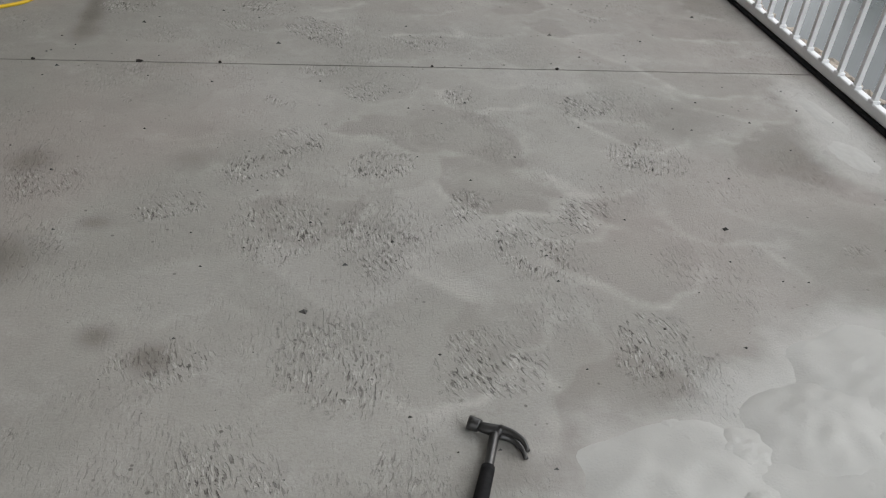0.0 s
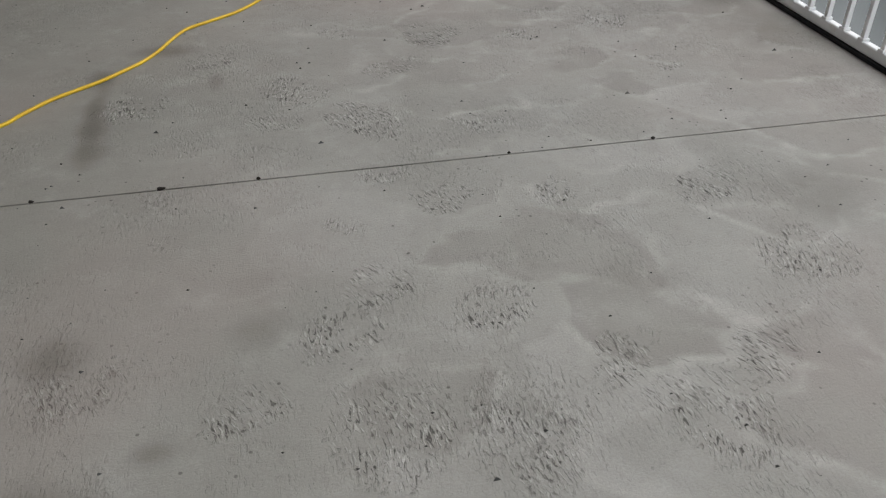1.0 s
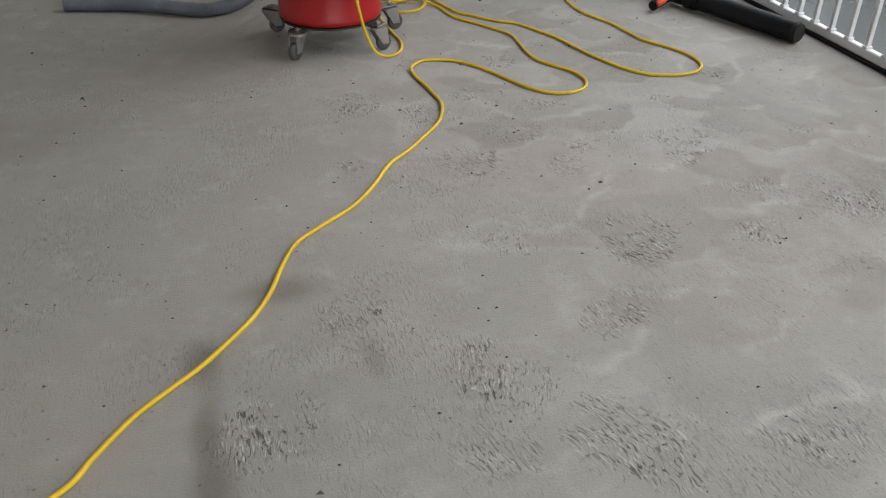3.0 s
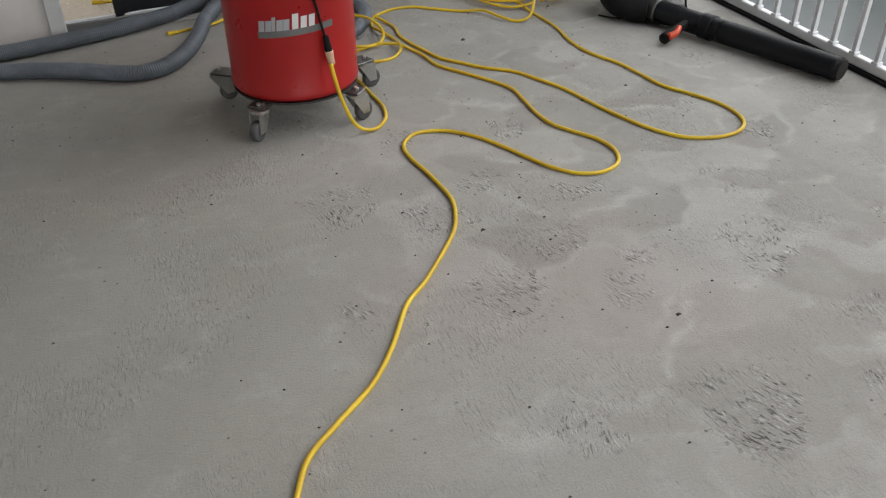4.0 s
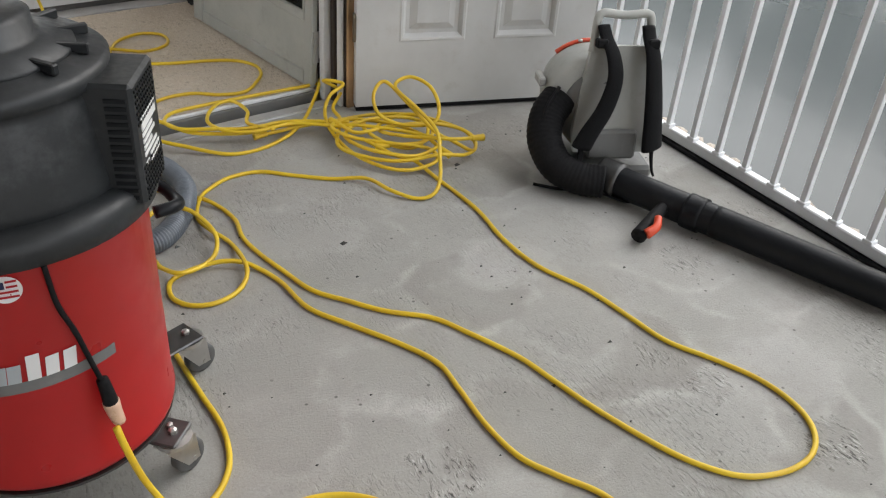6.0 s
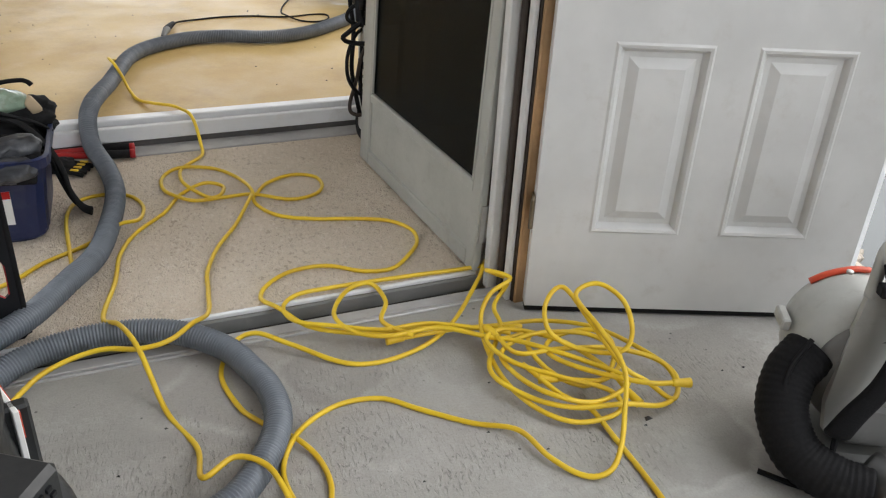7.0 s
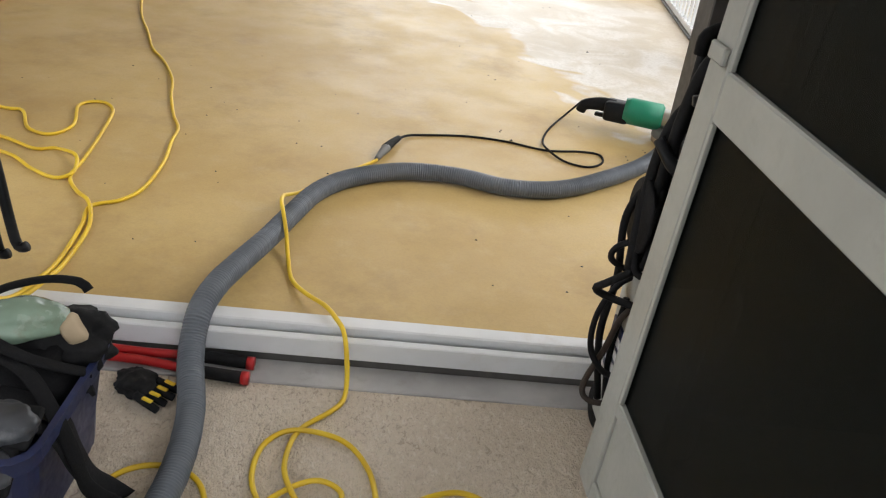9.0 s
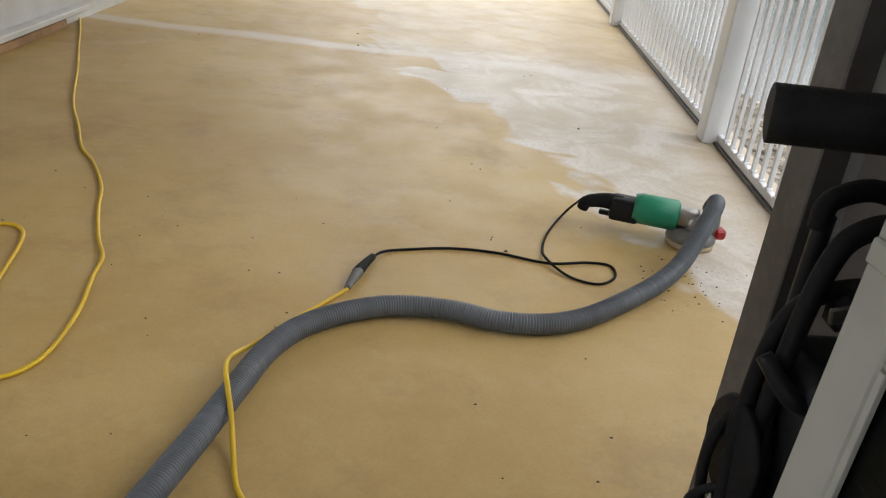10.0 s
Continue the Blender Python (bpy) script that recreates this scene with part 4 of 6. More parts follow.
run_f = [(0.789, 2.543, 0.045), (0.86, 2.46, 0.03), (0.95, 2.42, 0.025), (1.05, 2.40, 0.02), (1.166, 2.41, 0.02), (1.30, 2.375, 0.02), (1.42, 2.33, 0.04)]
cord("extension_cord", lay(run_e, HALL_TOP + CORD_R) + lay(run_f + strand_d, CORD_R), "yellow extension cord looped over the carpet and threshold")
run_g = [(1.474, 2.573, 0.0), (1.454, 2.64, 0.01), (1.369, 2.650), (1.154, 2.638), (0.949, 2.62), (0.847, 2.60), (0.803, 2.54), (0.83, 2.47), (0.92, 2.43), (1.048, 2.385),
         (1.166, 2.39), (1.28, 2.35), (1.38, 2.30)]
cord("extension_cord", lay(run_g[::-1], 0.05) + lay(strand_b[1:], CORD_R), "yellow extension cord doubled back over the door sill")
run_h = [(1.12, 2.34), (1.055, 2.42), (1.085, 2.516), (1.062, 2.616), (0.991, 2.594), (0.934, 2.483), (0.97, 2.39), (1.06, 2.35), (1.2, 2.36), (1.34, 2.28)]
cord("extension_cord", lay(run_h, 0.052) + coil(r, 1.55, 2.17, 0.15, 0.10, -0.5, 1.7, 0.03, 0.03), "small ring of yellow extension cord on the sill")
run_i = [(0.775, 3.26, 0.018), (0.71, 3.087), (0.647, 2.943), (0.611, 2.80), (0.609, 2.684), (0.605, 2.547, 0.02), (0.567, 2.445, 0.06), (0.51, 2.379, 0.06), (0.437, 2.372, 0.05),
         (0.34, 2.40, 0.04), (0.22, 2.36, 0.02), (0.10, 2.25, -0.02), (-0.1, 2.2, -0.03)]
cord("extension_cord", lay(run_i, HALL_TOP + CORD_R), "yellow extension cord running off the carpet")
# from the grinder's plug, over the hose, across the track and carpet, and out to the vacuum
run_j = [(0.48, 5.0, 0.0), (0.41, 4.87, 0.0), (0.345, 4.755, 0.0), (0.282, 4.62, 0.006), (0.264, 4.54, 0.030), (0.262, 4.47, 0.058), (0.272, 4.40, 0.074), (0.296, 4.33, 0.070), (0.325, 4.26, 0.040), (0.352, 4.18, 0.008), (0.392, 4.07, 0.0), (0.45, 3.99, 0.012), (0.52, 3.93, 0.02)]
run_k = [(0.562, 3.875, 0.116), (0.588, 3.835, 0.112), (0.606, 3.795, 0.085), (0.620, 3.755, 0.02), (0.624, 3.70), (0.605, 3.65), (0.549, 3.57), (0.540, 3.475, 0.012), (0.559, 3.392, 0.012), (0.631, 3.305), (0.674, 3.321), (0.683, 3.388), (0.619, 3.402, 0.010),
         (0.537, 3.337), (0.485, 3.208), (0.401, 3.079), (0.361, 2.947), (0.355, 2.789), (0.339, 2.574, 0.02), (0.393, 2.449, 0.075), (0.44, 2.354, 0.06), (0.495, 2.217, -0.03),
         (0.56, 2.08, -0.03)]
run_l = [(0.572, 1.928, 0.05), (0.639, 1.964, 0.06), (0.7, 1.929, 0.06), (0.732, 1.859, 0.05), (0.744, 1.8, 0.03), (0.72, 1.744, 0.012), (0.668, 1.704, 0.012),
         (0.609, 1.688, 0.02), (0.576, 1.747, 0.01), (0.571, 1.793), (0.539, 1.705), (0.516, 1.519), (0.52, 1.378), (0.53, 1.249), (0.54, 1.125),
         (0.519, 1.023), (0.467, 0.957), (0.415, 0.943, 0.012), (0.379, 0.939, 0.05), (0.348, 0.944, 0.13), (0.329, 0.95, 0.215), (0.322, 0.955, 0.26)]
cord("extension_cord", lay(run_j, TERRACE_TOP + CORD_R) + lay(run_k, HALL_TOP + CORD_R) + lay(run_l, CORD_R),
     "yellow extension cord from the terrace over the hose and carpet", plugged=True)
run_m = [(0.02, 2.80), (0.084, 2.852), (0.148, 2.936), (0.237, 3.008), (0.30, 3.045, 0.012), (0.36, 3.095, 0.03), (0.411, 3.157, 0.01), (0.417, 3.276), (0.367, 3.363), (0.273, 3.382), (0.20, 3.33), (0.185, 3.209), (0.215, 2.997),
         (0.235, 2.85), (0.22, 2.72), (0.12, 2.64), (-0.05, 2.62), (-0.4, 2.66)]
cord("extension_cord", lay(run_m, HALL_TOP + CORD_R), "yellow extension cord bent round the big hose")
run_n = [(-2.287, 9.617), (-2.037, 8.717), (-1.860, 8.332), (-1.650, 7.873), (-1.507, 7.535), (-1.30, 7.06), (-1.068, 6.498), (-0.90, 6.18), (-0.775, 5.933), (-0.66, 5.78), (-0.533, 5.558), (-0.46, 5.36), (-0.368, 5.147), (-0.30, 5.02), (-0.274, 4.887),
         (-0.228, 4.69), (-0.211, 4.487), (-0.24, 4.38), (-0.307, 4.306), (-0.275, 4.182), (-0.240, 3.98), (-0.225, 3.85, 0.02), (-0.24, 3.73, 0.03), (-0.27, 3.60, 0.12), (-0.3, 3.5, 0.2)]
cord("extension_cord", lay(run_n, TERRACE_TOP + CORD_R), "yellow extension cord wandering over the ochre terrace")
run_o = [(-1.75, 5.25), (-1.35, 5.05), (-0.977, 4.968), (-0.886, 4.963), (-0.785, 4.818), (-0.685, 4.789), (-0.657, 4.904), (-0.73, 5.10), (-0.67, 5.165), (-0.592, 5.096), (-0.531, 4.866),
         (-0.484, 4.634), (-0.463, 4.492), (-0.40, 4.40), (-0.314, 4.312, 0.012), (-0.255, 4.19), (-0.222, 4.0), (-0.205, 3.86, 0.02), (-0.23, 3.72, 0.03), (-0.3, 3.58, 0.12)]
cord("extension_cord", lay(run_o, TERRACE_TOP + CORD_R), "yellow extension cord kinked on the ochre terrace")
run_p = [(-1.6, 4.95), (-1.2, 4.80), (-0.829, 4.711), (-0.674, 4.653), (-0.608, 4.68), (-0.509, 4.624, 0.012), (-0.455, 4.496, 0.012), (-0.50, 4.46), (-0.60, 4.50), (-0.72, 4.58), (-0.9, 4.62)]
cord("extension_cord", lay(run_p, TERRACE_TOP + CORD_R), "yellow extension cord tangled beside the storage tote")


def hose(name, points, label, radius=0.0310):
    ob = thing(name, label, "vacuum hose", "vacuum hoses")
    part("ribbed_wall", tube(points, radius, 0.0022, 18, 0.0026, 0.0085), HOSE, ob, "", True)
    part("cuff", tube([points[0], Vector(points[0]).lerp(Vector(points[1]), 0.7)], radius + 0.004, 0.01, 18), DARKSTEEL, ob, "dark rubber end cuff", True)
    return ob


TH = TERRACE_TOP + 0.033
CH = HALL_TOP + 0.033
hose("vacuum_hose", [(1.755, 5.71, 0.27), (1.76, 5.69, 0.31), (1.735, 5.62, 0.30), (1.675, 5.52, 0.235), (1.60, 5.40, 0.175), (1.495, 5.25, TH), (1.345, 5.075, TH), (1.211, 4.947, TH), (1.086, 4.883, TH), (0.949, 4.871, TH),
                     (0.795, 4.902, TH), (0.642, 4.888, TH), (0.516, 4.823, TH), (0.404, 4.716, TH), (0.338, 4.583, TH), (0.305, 4.417, TH), (0.275, 4.23, TH), (0.250, 4.03, TH + 0.02), (0.232, 3.90, TH + 0.025),
                     (0.222, 3.80, TH), (0.235, 3.70, CH + 0.03), (0.297, 3.527, CH), (0.331, 3.331, CH), (0.327, 3.114, CH), (0.300, 2.911, CH), (0.245, 2.74, CH + 0.02), (0.170, 2.584, CH + 0.02),
                     (0.085, 2.475, CH + 0.02), (0.0, 2.425, 0.055), (-0.10, 2.37, 0.040), (-0.25, 2.295, 0.036), (-0.42, 2.22, 0.036), (-0.65, 2.15, 0.036), (-0.95, 2.08, 0.036)],
     "grey ribbed vacuum hose snaking from grinder to the porch")
hose("vacuum_hose", [(0.31, 1.40, 0.40), (0.33, 1.47, 0.40), (0.35, 1.58, 0.33), (0.37, 1.70, 0.16), (0.43, 1.79, 0.05), (0.53, 1.83, 0.0335), (0.621, 1.867, 0.0335), (0.695, 1.965, 0.0335), (0.742, 2.09, 0.0335), (0.738, 2.20, 0.0335),
                     (0.702, 2.30, 0.0335), (0.634, 2.40, 0.045), (0.511, 2.470, 0.060), (0.354, 2.487, 0.062), (0.206, 2.450, 0.058), (0.106, 2.375, 0.046), (0.035, 2.25, 0.0335), (0.0, 2.12, 0.0335), (-0.050, 1.96, 0.0335), (-0.11, 1.83, 0.0335),
                     (-0.19, 1.735, 0.0335), (-0.28, 1.705, 0.0335), (-0.376, 1.73, 0.0335), (-0.50, 1.80, 0.0335), (-0.70, 1.88, 0.0335), (-0.95, 1.93, 0.0335)],
     "grey ribbed vacuum hose looping behind the vacuum")


# ---- vacuum ----
def vacuum():
    c = Matrix.Translation((0.246, 1.216, 0.0))
    v = thing("industrial_vacuum", "red steel-drum industrial vacuum with black head on casters", "vacuum cleaner", at=c)
    R = 0.226
    part("tank", lathe([(R - 0.03, 0.128), (R - 0.010, 0.130), (R - 0.002, 0.140), (R, 0.152), (R - 0.003, 0.160), (R - 0.003, 0.588), (R + 0.004, 0.596), (R + 0.004, 0.610), (R - 0.01, 0.615)], 56), RED, v, "glossy red enamelled drum", True)
    part("base_ring", lathe([(R - 0.05, 0.118), (R - 0.006, 0.119), (R - 0.004, 0.127), (R - 0.05, 0.1275)], 40), DARKSTEEL, v)
    # black head: skirt, ribbed drum, domed top with fins and knob
    part("skirt", lathe([(R + 0.012, 0.598), (R + 0.020, 0.603), (R + 0.020, 0.640), (R + 0.010, 0.650), (R - 0.004, 0.655), (R - 0.02, 0.657)], 56), DUSTYBLACK, v, "black rim clamped over the drum", True)
    part("head", lathe([(R - 0.012, 0.635), (R - 0.016, 0.670), (R - 0.030, 0.800), (R - 0.034, 0.812), (R - 0.026, 0.816), (R - 0.026, 0.836), (R - 0.034, 0.842), (0.150, 0.850)], 56), DUSTYBLACK, v, "black moulded plastic motor head", True)
    part("top_cover", lathe([(0.155, 0.846), (0.153, 0.856), (0.110, 0.868), (0.100, 0.872), (0.098, 0.900), (0.086, 0.908), (0.020, 0.910)], 40), DUSTYBLACK, v, "", True)
    fin = link_mesh("fin", boxed(0.112, 0.178, -0.006, 0.006, 0.846, 0.862, bevel=0.002), DUSTYBLACK)
    for i in range(12):
        f = new("fin", fin)
        f.parent, f.matrix_local = v, Matrix.Rotation(math.tau * i / 12 + 0.1, 4, "Z")
    rib = link_mesh("rib", boxed(R - 0.034, R - 0.006, -0.008, 0.008, 0.652, 0.80, bevel=0.003), DUSTYBLACK)
    for i in (0, 1, 2, 5, 6, 7, 8):
        f = new("rib", rib)
        f.parent, f.matrix_local = v, Matrix.Rotation(math.radians(-150 + 26 * i - (14 if i > 5 else 0)), 4, "Z")
    # louvred motor box on the side of the head
    mb = Matrix.Translation((0, 0, 0.012)) @ Matrix.Rotation(radians(-27), 4, "Z") @ Matrix.Translation((0.012, 0, 0))
    motor = part("motor_box", boxed(R - 0.075, R + 0.014, -0.066, 0.066, 0.612, 0.815, bevel=0.006, m=mb), DUSTYBLACK, v, "black louvred motor box")
    for zc in (0.772, 0.645):
        bm = bmesh.new()
        for i in range(10):
            for j in range(7):
                box(bm, R + 0.0135, R + 0.0165, -0.057 + 0.011 * i + 0.004 * (j % 2), -0.051 + 0.011 * i + 0.004 * (j % 2), zc - 0.027 + 0.009 * j, zc - 0.0225 + 0.009 * j, 0.0, mb)
        tagged(part("grille", bm, BLACK, motor, "fine black grille"), kind="stuff")
    bm = bmesh.new()
    for j in range(14):
        box(bm, R - 0.028, R + 0.004, -0.0685, -0.0655, 0.625 + 0.0125 * j, 0.631 + 0.0125 * j, 0.0, mb)
    part("louvre", bm, BLACK, motor)
    for z0, z1, y0, y1 in ((0.735, 0.757, 0.0, 0.085), (0.725, 0.731, 0.0, 0.06), (0.714, 0.720, 0.0, 0.07), (0.703, 0.709, 0.0, 0.05), (0.692, 0.698, 0.0, 0.075), (0.670, 0.686, 0.03, 0.085), (0.676, 0.682, 0.0, 0.02)):
        part("rating_mark", boxed(R + 0.0135, R + 0.0155, y0 - 0.042, y1 - 0.042, z0 - 0.005, z1 - 0.005, bevel=0.0, m=mb), LABEL, motor, "white printed mark")
    ms = Matrix.Rotation(radians(28), 4, "Z")
    sticker = part("warning_label", boxed(R - 0.028, R - 0.022, -0.05, 0.05, 0.63, 0.80, bevel=0.001, m=ms), LABEL, v, "white and orange warning label")
    part("warning_band", boxed(R - 0.0215, R - 0.0205, -0.048, 0.048, 0.765, 0.797, bevel=0.0, m=ms), ORANGE, sticker)
    bm = bmesh.new()
    for j in range(6):
        box(bm, R - 0.0215, R - 0.0205, -0.04, 0.035 - 0.01 * (j % 3), 0.645 + 0.018 * j, 0.651 + 0.018 * j, 0.0, ms)
    part("warning_text", bm, MIDGREY, sticker)
    # latches
    for a in (62, 205, 120):
        ml = Matrix.Rotation(radians(a), 4, "Z")
        l = part("latch", boxed(R + 0.004, R + 0.026, -0.014, 0.014, 0.555, 0.638, bevel=0.003, m=ml), STEEL, v, "steel clamp latch")
        part("latch_hook", boxed(R + 0.026, R + 0.034, -0.010, 0.010, 0.585, 0.648, bevel=0.002, m=ml), DARKSTEEL, l)
    # side handles
    for a in (8, 190):
        ma = Matrix.Rotation(radians(a), 4, "Z")
        h = [ma @ Vector(p) for p in ((R, -0.055, 0.52), (R + 0.035, -0.055, 0.52), (R + 0.055, -0.03, 0.51), (R + 0.058, 0.0, 0.506), (R + 0.055, 0.03, 0.51), (R + 0.035, 0.055, 0.52), (R, 0.055, 0.52))]
        part("handle", tube(h, 0.012, 0.008, 10), BLACK, v, "black grip handle", True)
    # hose inlet
    mi = Matrix.Rotation(radians(78), 4, "Z") @ Matrix.Translation((R - 0.01, 0, 0.40)) @ Matrix.Rotation(radians(90), 4, "Y")
    part("inlet", lathe([(0.046, 0), (0.046, 0.03), (0.038, 0.035), (0.038, 0.07), (0.030, 0.072)], 24, mi), DARKSTEEL, v, "", True)
    # casters on bolted brackets
    for x, y, turn in ((-0.165, -0.175, 50), (0.180, -0.165, -150), (0.285, 0.112, -160), (-0.250, 0.185, 200)):
        a = math.atan2(y, x)
        ma = Matrix.Rotation(a, 4, "Z")
        d = math.hypot(x, y)
        br = part("caster_bracket", boxed(R - 0.055, d + 0.022, -0.036, 0.036, 0.112, 0.120, bevel=0.003, m=ma), DARKSTEEL, v, "greasy steel caster bracket")
        part("bolt", lathe([(0.009, 0.120), (0.009, 0.127), (0.004, 0.130)], 6, Matrix.Translation((x, y, 0))), STEEL, br)
        part("bolt", lathe([(0.007, 0.120), (0.007, 0.126), (0.003, 0.128)], 6, ma @ Matrix.Translation((R + 0.006, 0.012, 0))), STEEL, br)
        mt = Matrix.Translation((x, y, 0)) @ Matrix.Rotation(radians(turn), 4, "Z")
        cs = part("caster", lathe([(0.026, 0.096), (0.036, 0.100), (0.036, 0.110), (0.022, 0.112)], 20, mt), STEEL, v, "zinc swivel caster")
        bm = bmesh.new()
        for s in (-1, 1):
            fork = bmesh.ops.create_cube(bm, size=1.0)["verts"]
            for q in fork:
                k = 0.036 if q.co.z > 0 else 0.016
                q.co = Vector((-0.026 * (q.co.z < 0) + q.co.x * 2 * k, s * 0.019 + q.co.y * 0.004, 0.030 + (q.co.z + 0.5) * 0.070))
            bmesh.ops.transform(bm, matrix=mt, verts=fork)
        part("fork", bm, STEEL, cs)
        mw = mt @ Matrix.Translation((-0.028, 0, 0.036)) @ Matrix.Rotation(radians(90), 4, "X")
        part("wheel", lathe([(0.018, -0.014), (0.032, -0.0135), (0.036, -0.009), (0.036, 0.009), (0.032, 0.0135), (0.018, 0.014)], 26, mw), CASTERGREY, cs, "worn grey wheel", True)
        part("axle", lathe([(0.006, -0.022), (0.006, 0.022)], 10, mw), STEEL, cs)
    # power lead down the drum, and its plug in the yellow connector
    def on_drum(a, z, out=0.006):
        return Vector(((R + out) * math.cos(radians(a)), (R + out) * math.sin(radians(a)), z))
    lead = [on_drum(-84, 0.602, 0.02), on_drum(-82, 0.52), on_drum(-78, 0.46), on_drum(-75, 0.40), on_drum(-72.5, 0.345, 0.012)]
    part("power_lead", tube(lead, 0.0045, 0.008, 8), RUBBER, v, "black power lead", True)
    part("plug", tube([on_drum(-72.5, 0.352, 0.014), on_drum(-72, 0.325, 0.018), on_drum(-71.5, 0.30, 0.02)], (0.010, 0.013), 0.006, 10), RUBBER, v, "black moulded plug", True)
    part("connector", tube([on_drum(-71.5, 0.302, 0.02), on_drum(-71, 0.28, 0.022), on_drum(-70, 0.255, 0.024)], (0.015, 0.011), 0.006, 10), CLEAR, v, "clear amber cord connector", True)

    # round flag sticker and the maker's mark as plain slanted blocks
    def decal(name, a0, a1, z0, z1, mat, label="", slant=0.0, parent=v, rise=0.0, lift=0.0008, n=4):
        bm = bmesh.new()
        rows = []
        for i in range(n + 1):
            k = i / n
            lo, hi = on_drum(a0 + (a1 - a0) * k, z0 + rise * k, -0.003 + lift), on_drum(a0 + (a1 - a0) * k + slant, z1 + rise * k, -0.003 + lift)
            rows.append((bm.verts.new(lo), bm.verts.new(hi)))
        for p, q in zip(rows, rows[1:]):
            bm.faces.new((p[0], q[0], q[1], p[1]))
        return part(name, bm, mat, parent, label)

    def disc(name, a, z, rad, mat, label="", lift=0.0008, parent=v):
        bm = bmesh.new()
        ring = []
        for i in range(24):
            t = math.tau * i / 24
            ring.append(bm.verts.new(on_drum(a + math.degrees(rad * math.cos(t) / R), z + rad * math.sin(t), -0.003 + lift)))
        bm.faces.new(ring)
        return part(name, bm, mat, parent, label)
    flag = disc("round_sticker", -98, 0.562, 0.024, LABEL, "round white sticker with red and blue stripes")
    for k in range(4):
        decal("sticker_stripe", -101.5 + (4 if k > 1 else 0), -93.5, 0.547 + 0.009 * k, 0.551 + 0.009 * k, RED, parent=flag, lift=0.0016)
    decal("sticker_canton", -102, -98, 0.564, 0.577, NAVY, parent=flag, lift=0.0018)
    base = decal("logo_swoosh", -128, -62, 0.352, 0.374, MIDGREY, "dark swoosh under the lettering", rise=0.022, n=12, lift=0.0008)
    edge = ((-127, 0.036, 0), (-121, 0.036, 0), (-115.5, 0.046, 0), (-111.5, 0.036, 0), (-106, 0.036, 0), (-98.5, 0.050, 1), (-91.5, 0.038, 1), (-84.5, 0.038, 1))
    for a, hgt, white in edge:
        z = 0.374 + 0.022 * (a + 128) / 66
        wdt = 3.2 if hgt == 0.046 else 5.2
        decal("logo_block", a, a + wdt, z, z + hgt, LABEL if white else SILVER, "", 1.0, base, 0.002, 0.0014)


vacuum()


# ---- backpack blower ----
def blower():
    """Local x across the harness, y from the wearer's back towards the engine, z up."""
    b = thing("backpack_blower", "grey and black backpack leaf blower resting on the concrete", "leaf blower",
              at=Matrix.Translation((2.040, 1.678, 0.0)) @ Matrix.Rotation(radians(-22), 4, "Z"))
    tilt = Matrix.Rotation(radians(-9), 4, "X")
    bm = bmesh.new()
    outline = ((-0.125, 0.09), (-0.135, 0.16), (-0.120, 0.30), (-0.098, 0.44), (-0.088, 0.525), (-0.070, 0.545), (0.070, 0.545), (0.088, 0.525), (0.098, 0.44), (0.120, 0.30), (0.135, 0.16), (0.125, 0.09))
    for y0, y1, rows in ((0.0, 0.022, None),):
        lo = [bm.verts.new((x, y0, z)) for x, z in outline if z < 0.5]
        hi = [bm.verts.new((x, y1, z)) for x, z in outline if z < 0.5]
        bm.faces.new(lo)
        bm.faces.new(hi[::-1])
        n = len(lo)
        for i in range(n):
            bm.faces.new((lo[i], hi[i], hi[(i + 1) % n], lo[(i + 1) % n]))
    bmesh.ops.recalc_face_normals(bm, faces=bm.faces)
    bmesh.ops.transform(bm, matrix=tilt, verts=bm.verts)
    part("back_frame", bm, PALEGREY, b, "pale grey moulded back frame")
    grip = [tilt @ Vector(p) for p in ((-0.094, 0.011, 0.42), (-0.090, 0.011, 0.48), (-0.086, 0.011, 0.525), (-0.070, 0.011, 0.540), (0.0, 0.011, 0.534), (0.070, 0.011, 0.540), (0.086, 0.011, 0.525), (0.090, 0.011, 0.48), (0.094, 0.011, 0.42))]
    part("carry_handle", tube(grip, 0.014, 0.01, 10), PALEGREY, b, "pale grey carry handle", True)
    part("foot", boxed(-0.15, 0.15, -0.02, 0.24, 0.0, 0.05, bevel=0.012), MIDGREY, b, "dark base foot")
    part("lumbar_pad", boxed(-0.085, 0.085, -0.020, 0.002, 0.07, 0.17, bevel=0.010, m=tilt), MIDGREY, b, "dark grey back pad")
    for s in (-1, 1):
        if s < 0:       # this strap hangs twisted towards the middle
            run = ((-0.072, -0.006, 0.505), (-0.064, -0.022, 0.47), (-0.046, -0.055, 0.42), (-0.040, -0.078, 0.35), (-0.064, -0.085, 0.26), (-0.104, -0.080, 0.18), (-0.125, -0.075, 0.13))
        else:
            run = ((0.074, -0.006, 0.505), (0.078, -0.020, 0.47), (0.086, -0.050, 0.42), (0.092, -0.070, 0.34), (0.104, -0.072, 0.24), (0.116, -0.060, 0.16), (0.122, -0.058, 0.12))
        strap = [tilt @ Vector(p) for p in run]
        st = part("shoulder_strap", tube(strap, (0.030, 0.050), 0.012, 12, flat=0.42), WEBBING, b, "padded black shoulder strap", True)
        tail = [tilt @ Vector(p) for p in ((s * 0.120, -0.060, 0.14), (s * 0.122, -0.065, 0.09), (s * 0.126, -0.075, 0.05), (s * 0.130, -0.085, 0.035))]
        part("strap_end", tube(tail, (0.020, 0.010), 0.01, 8, flat=0.4), WEBBING, st)
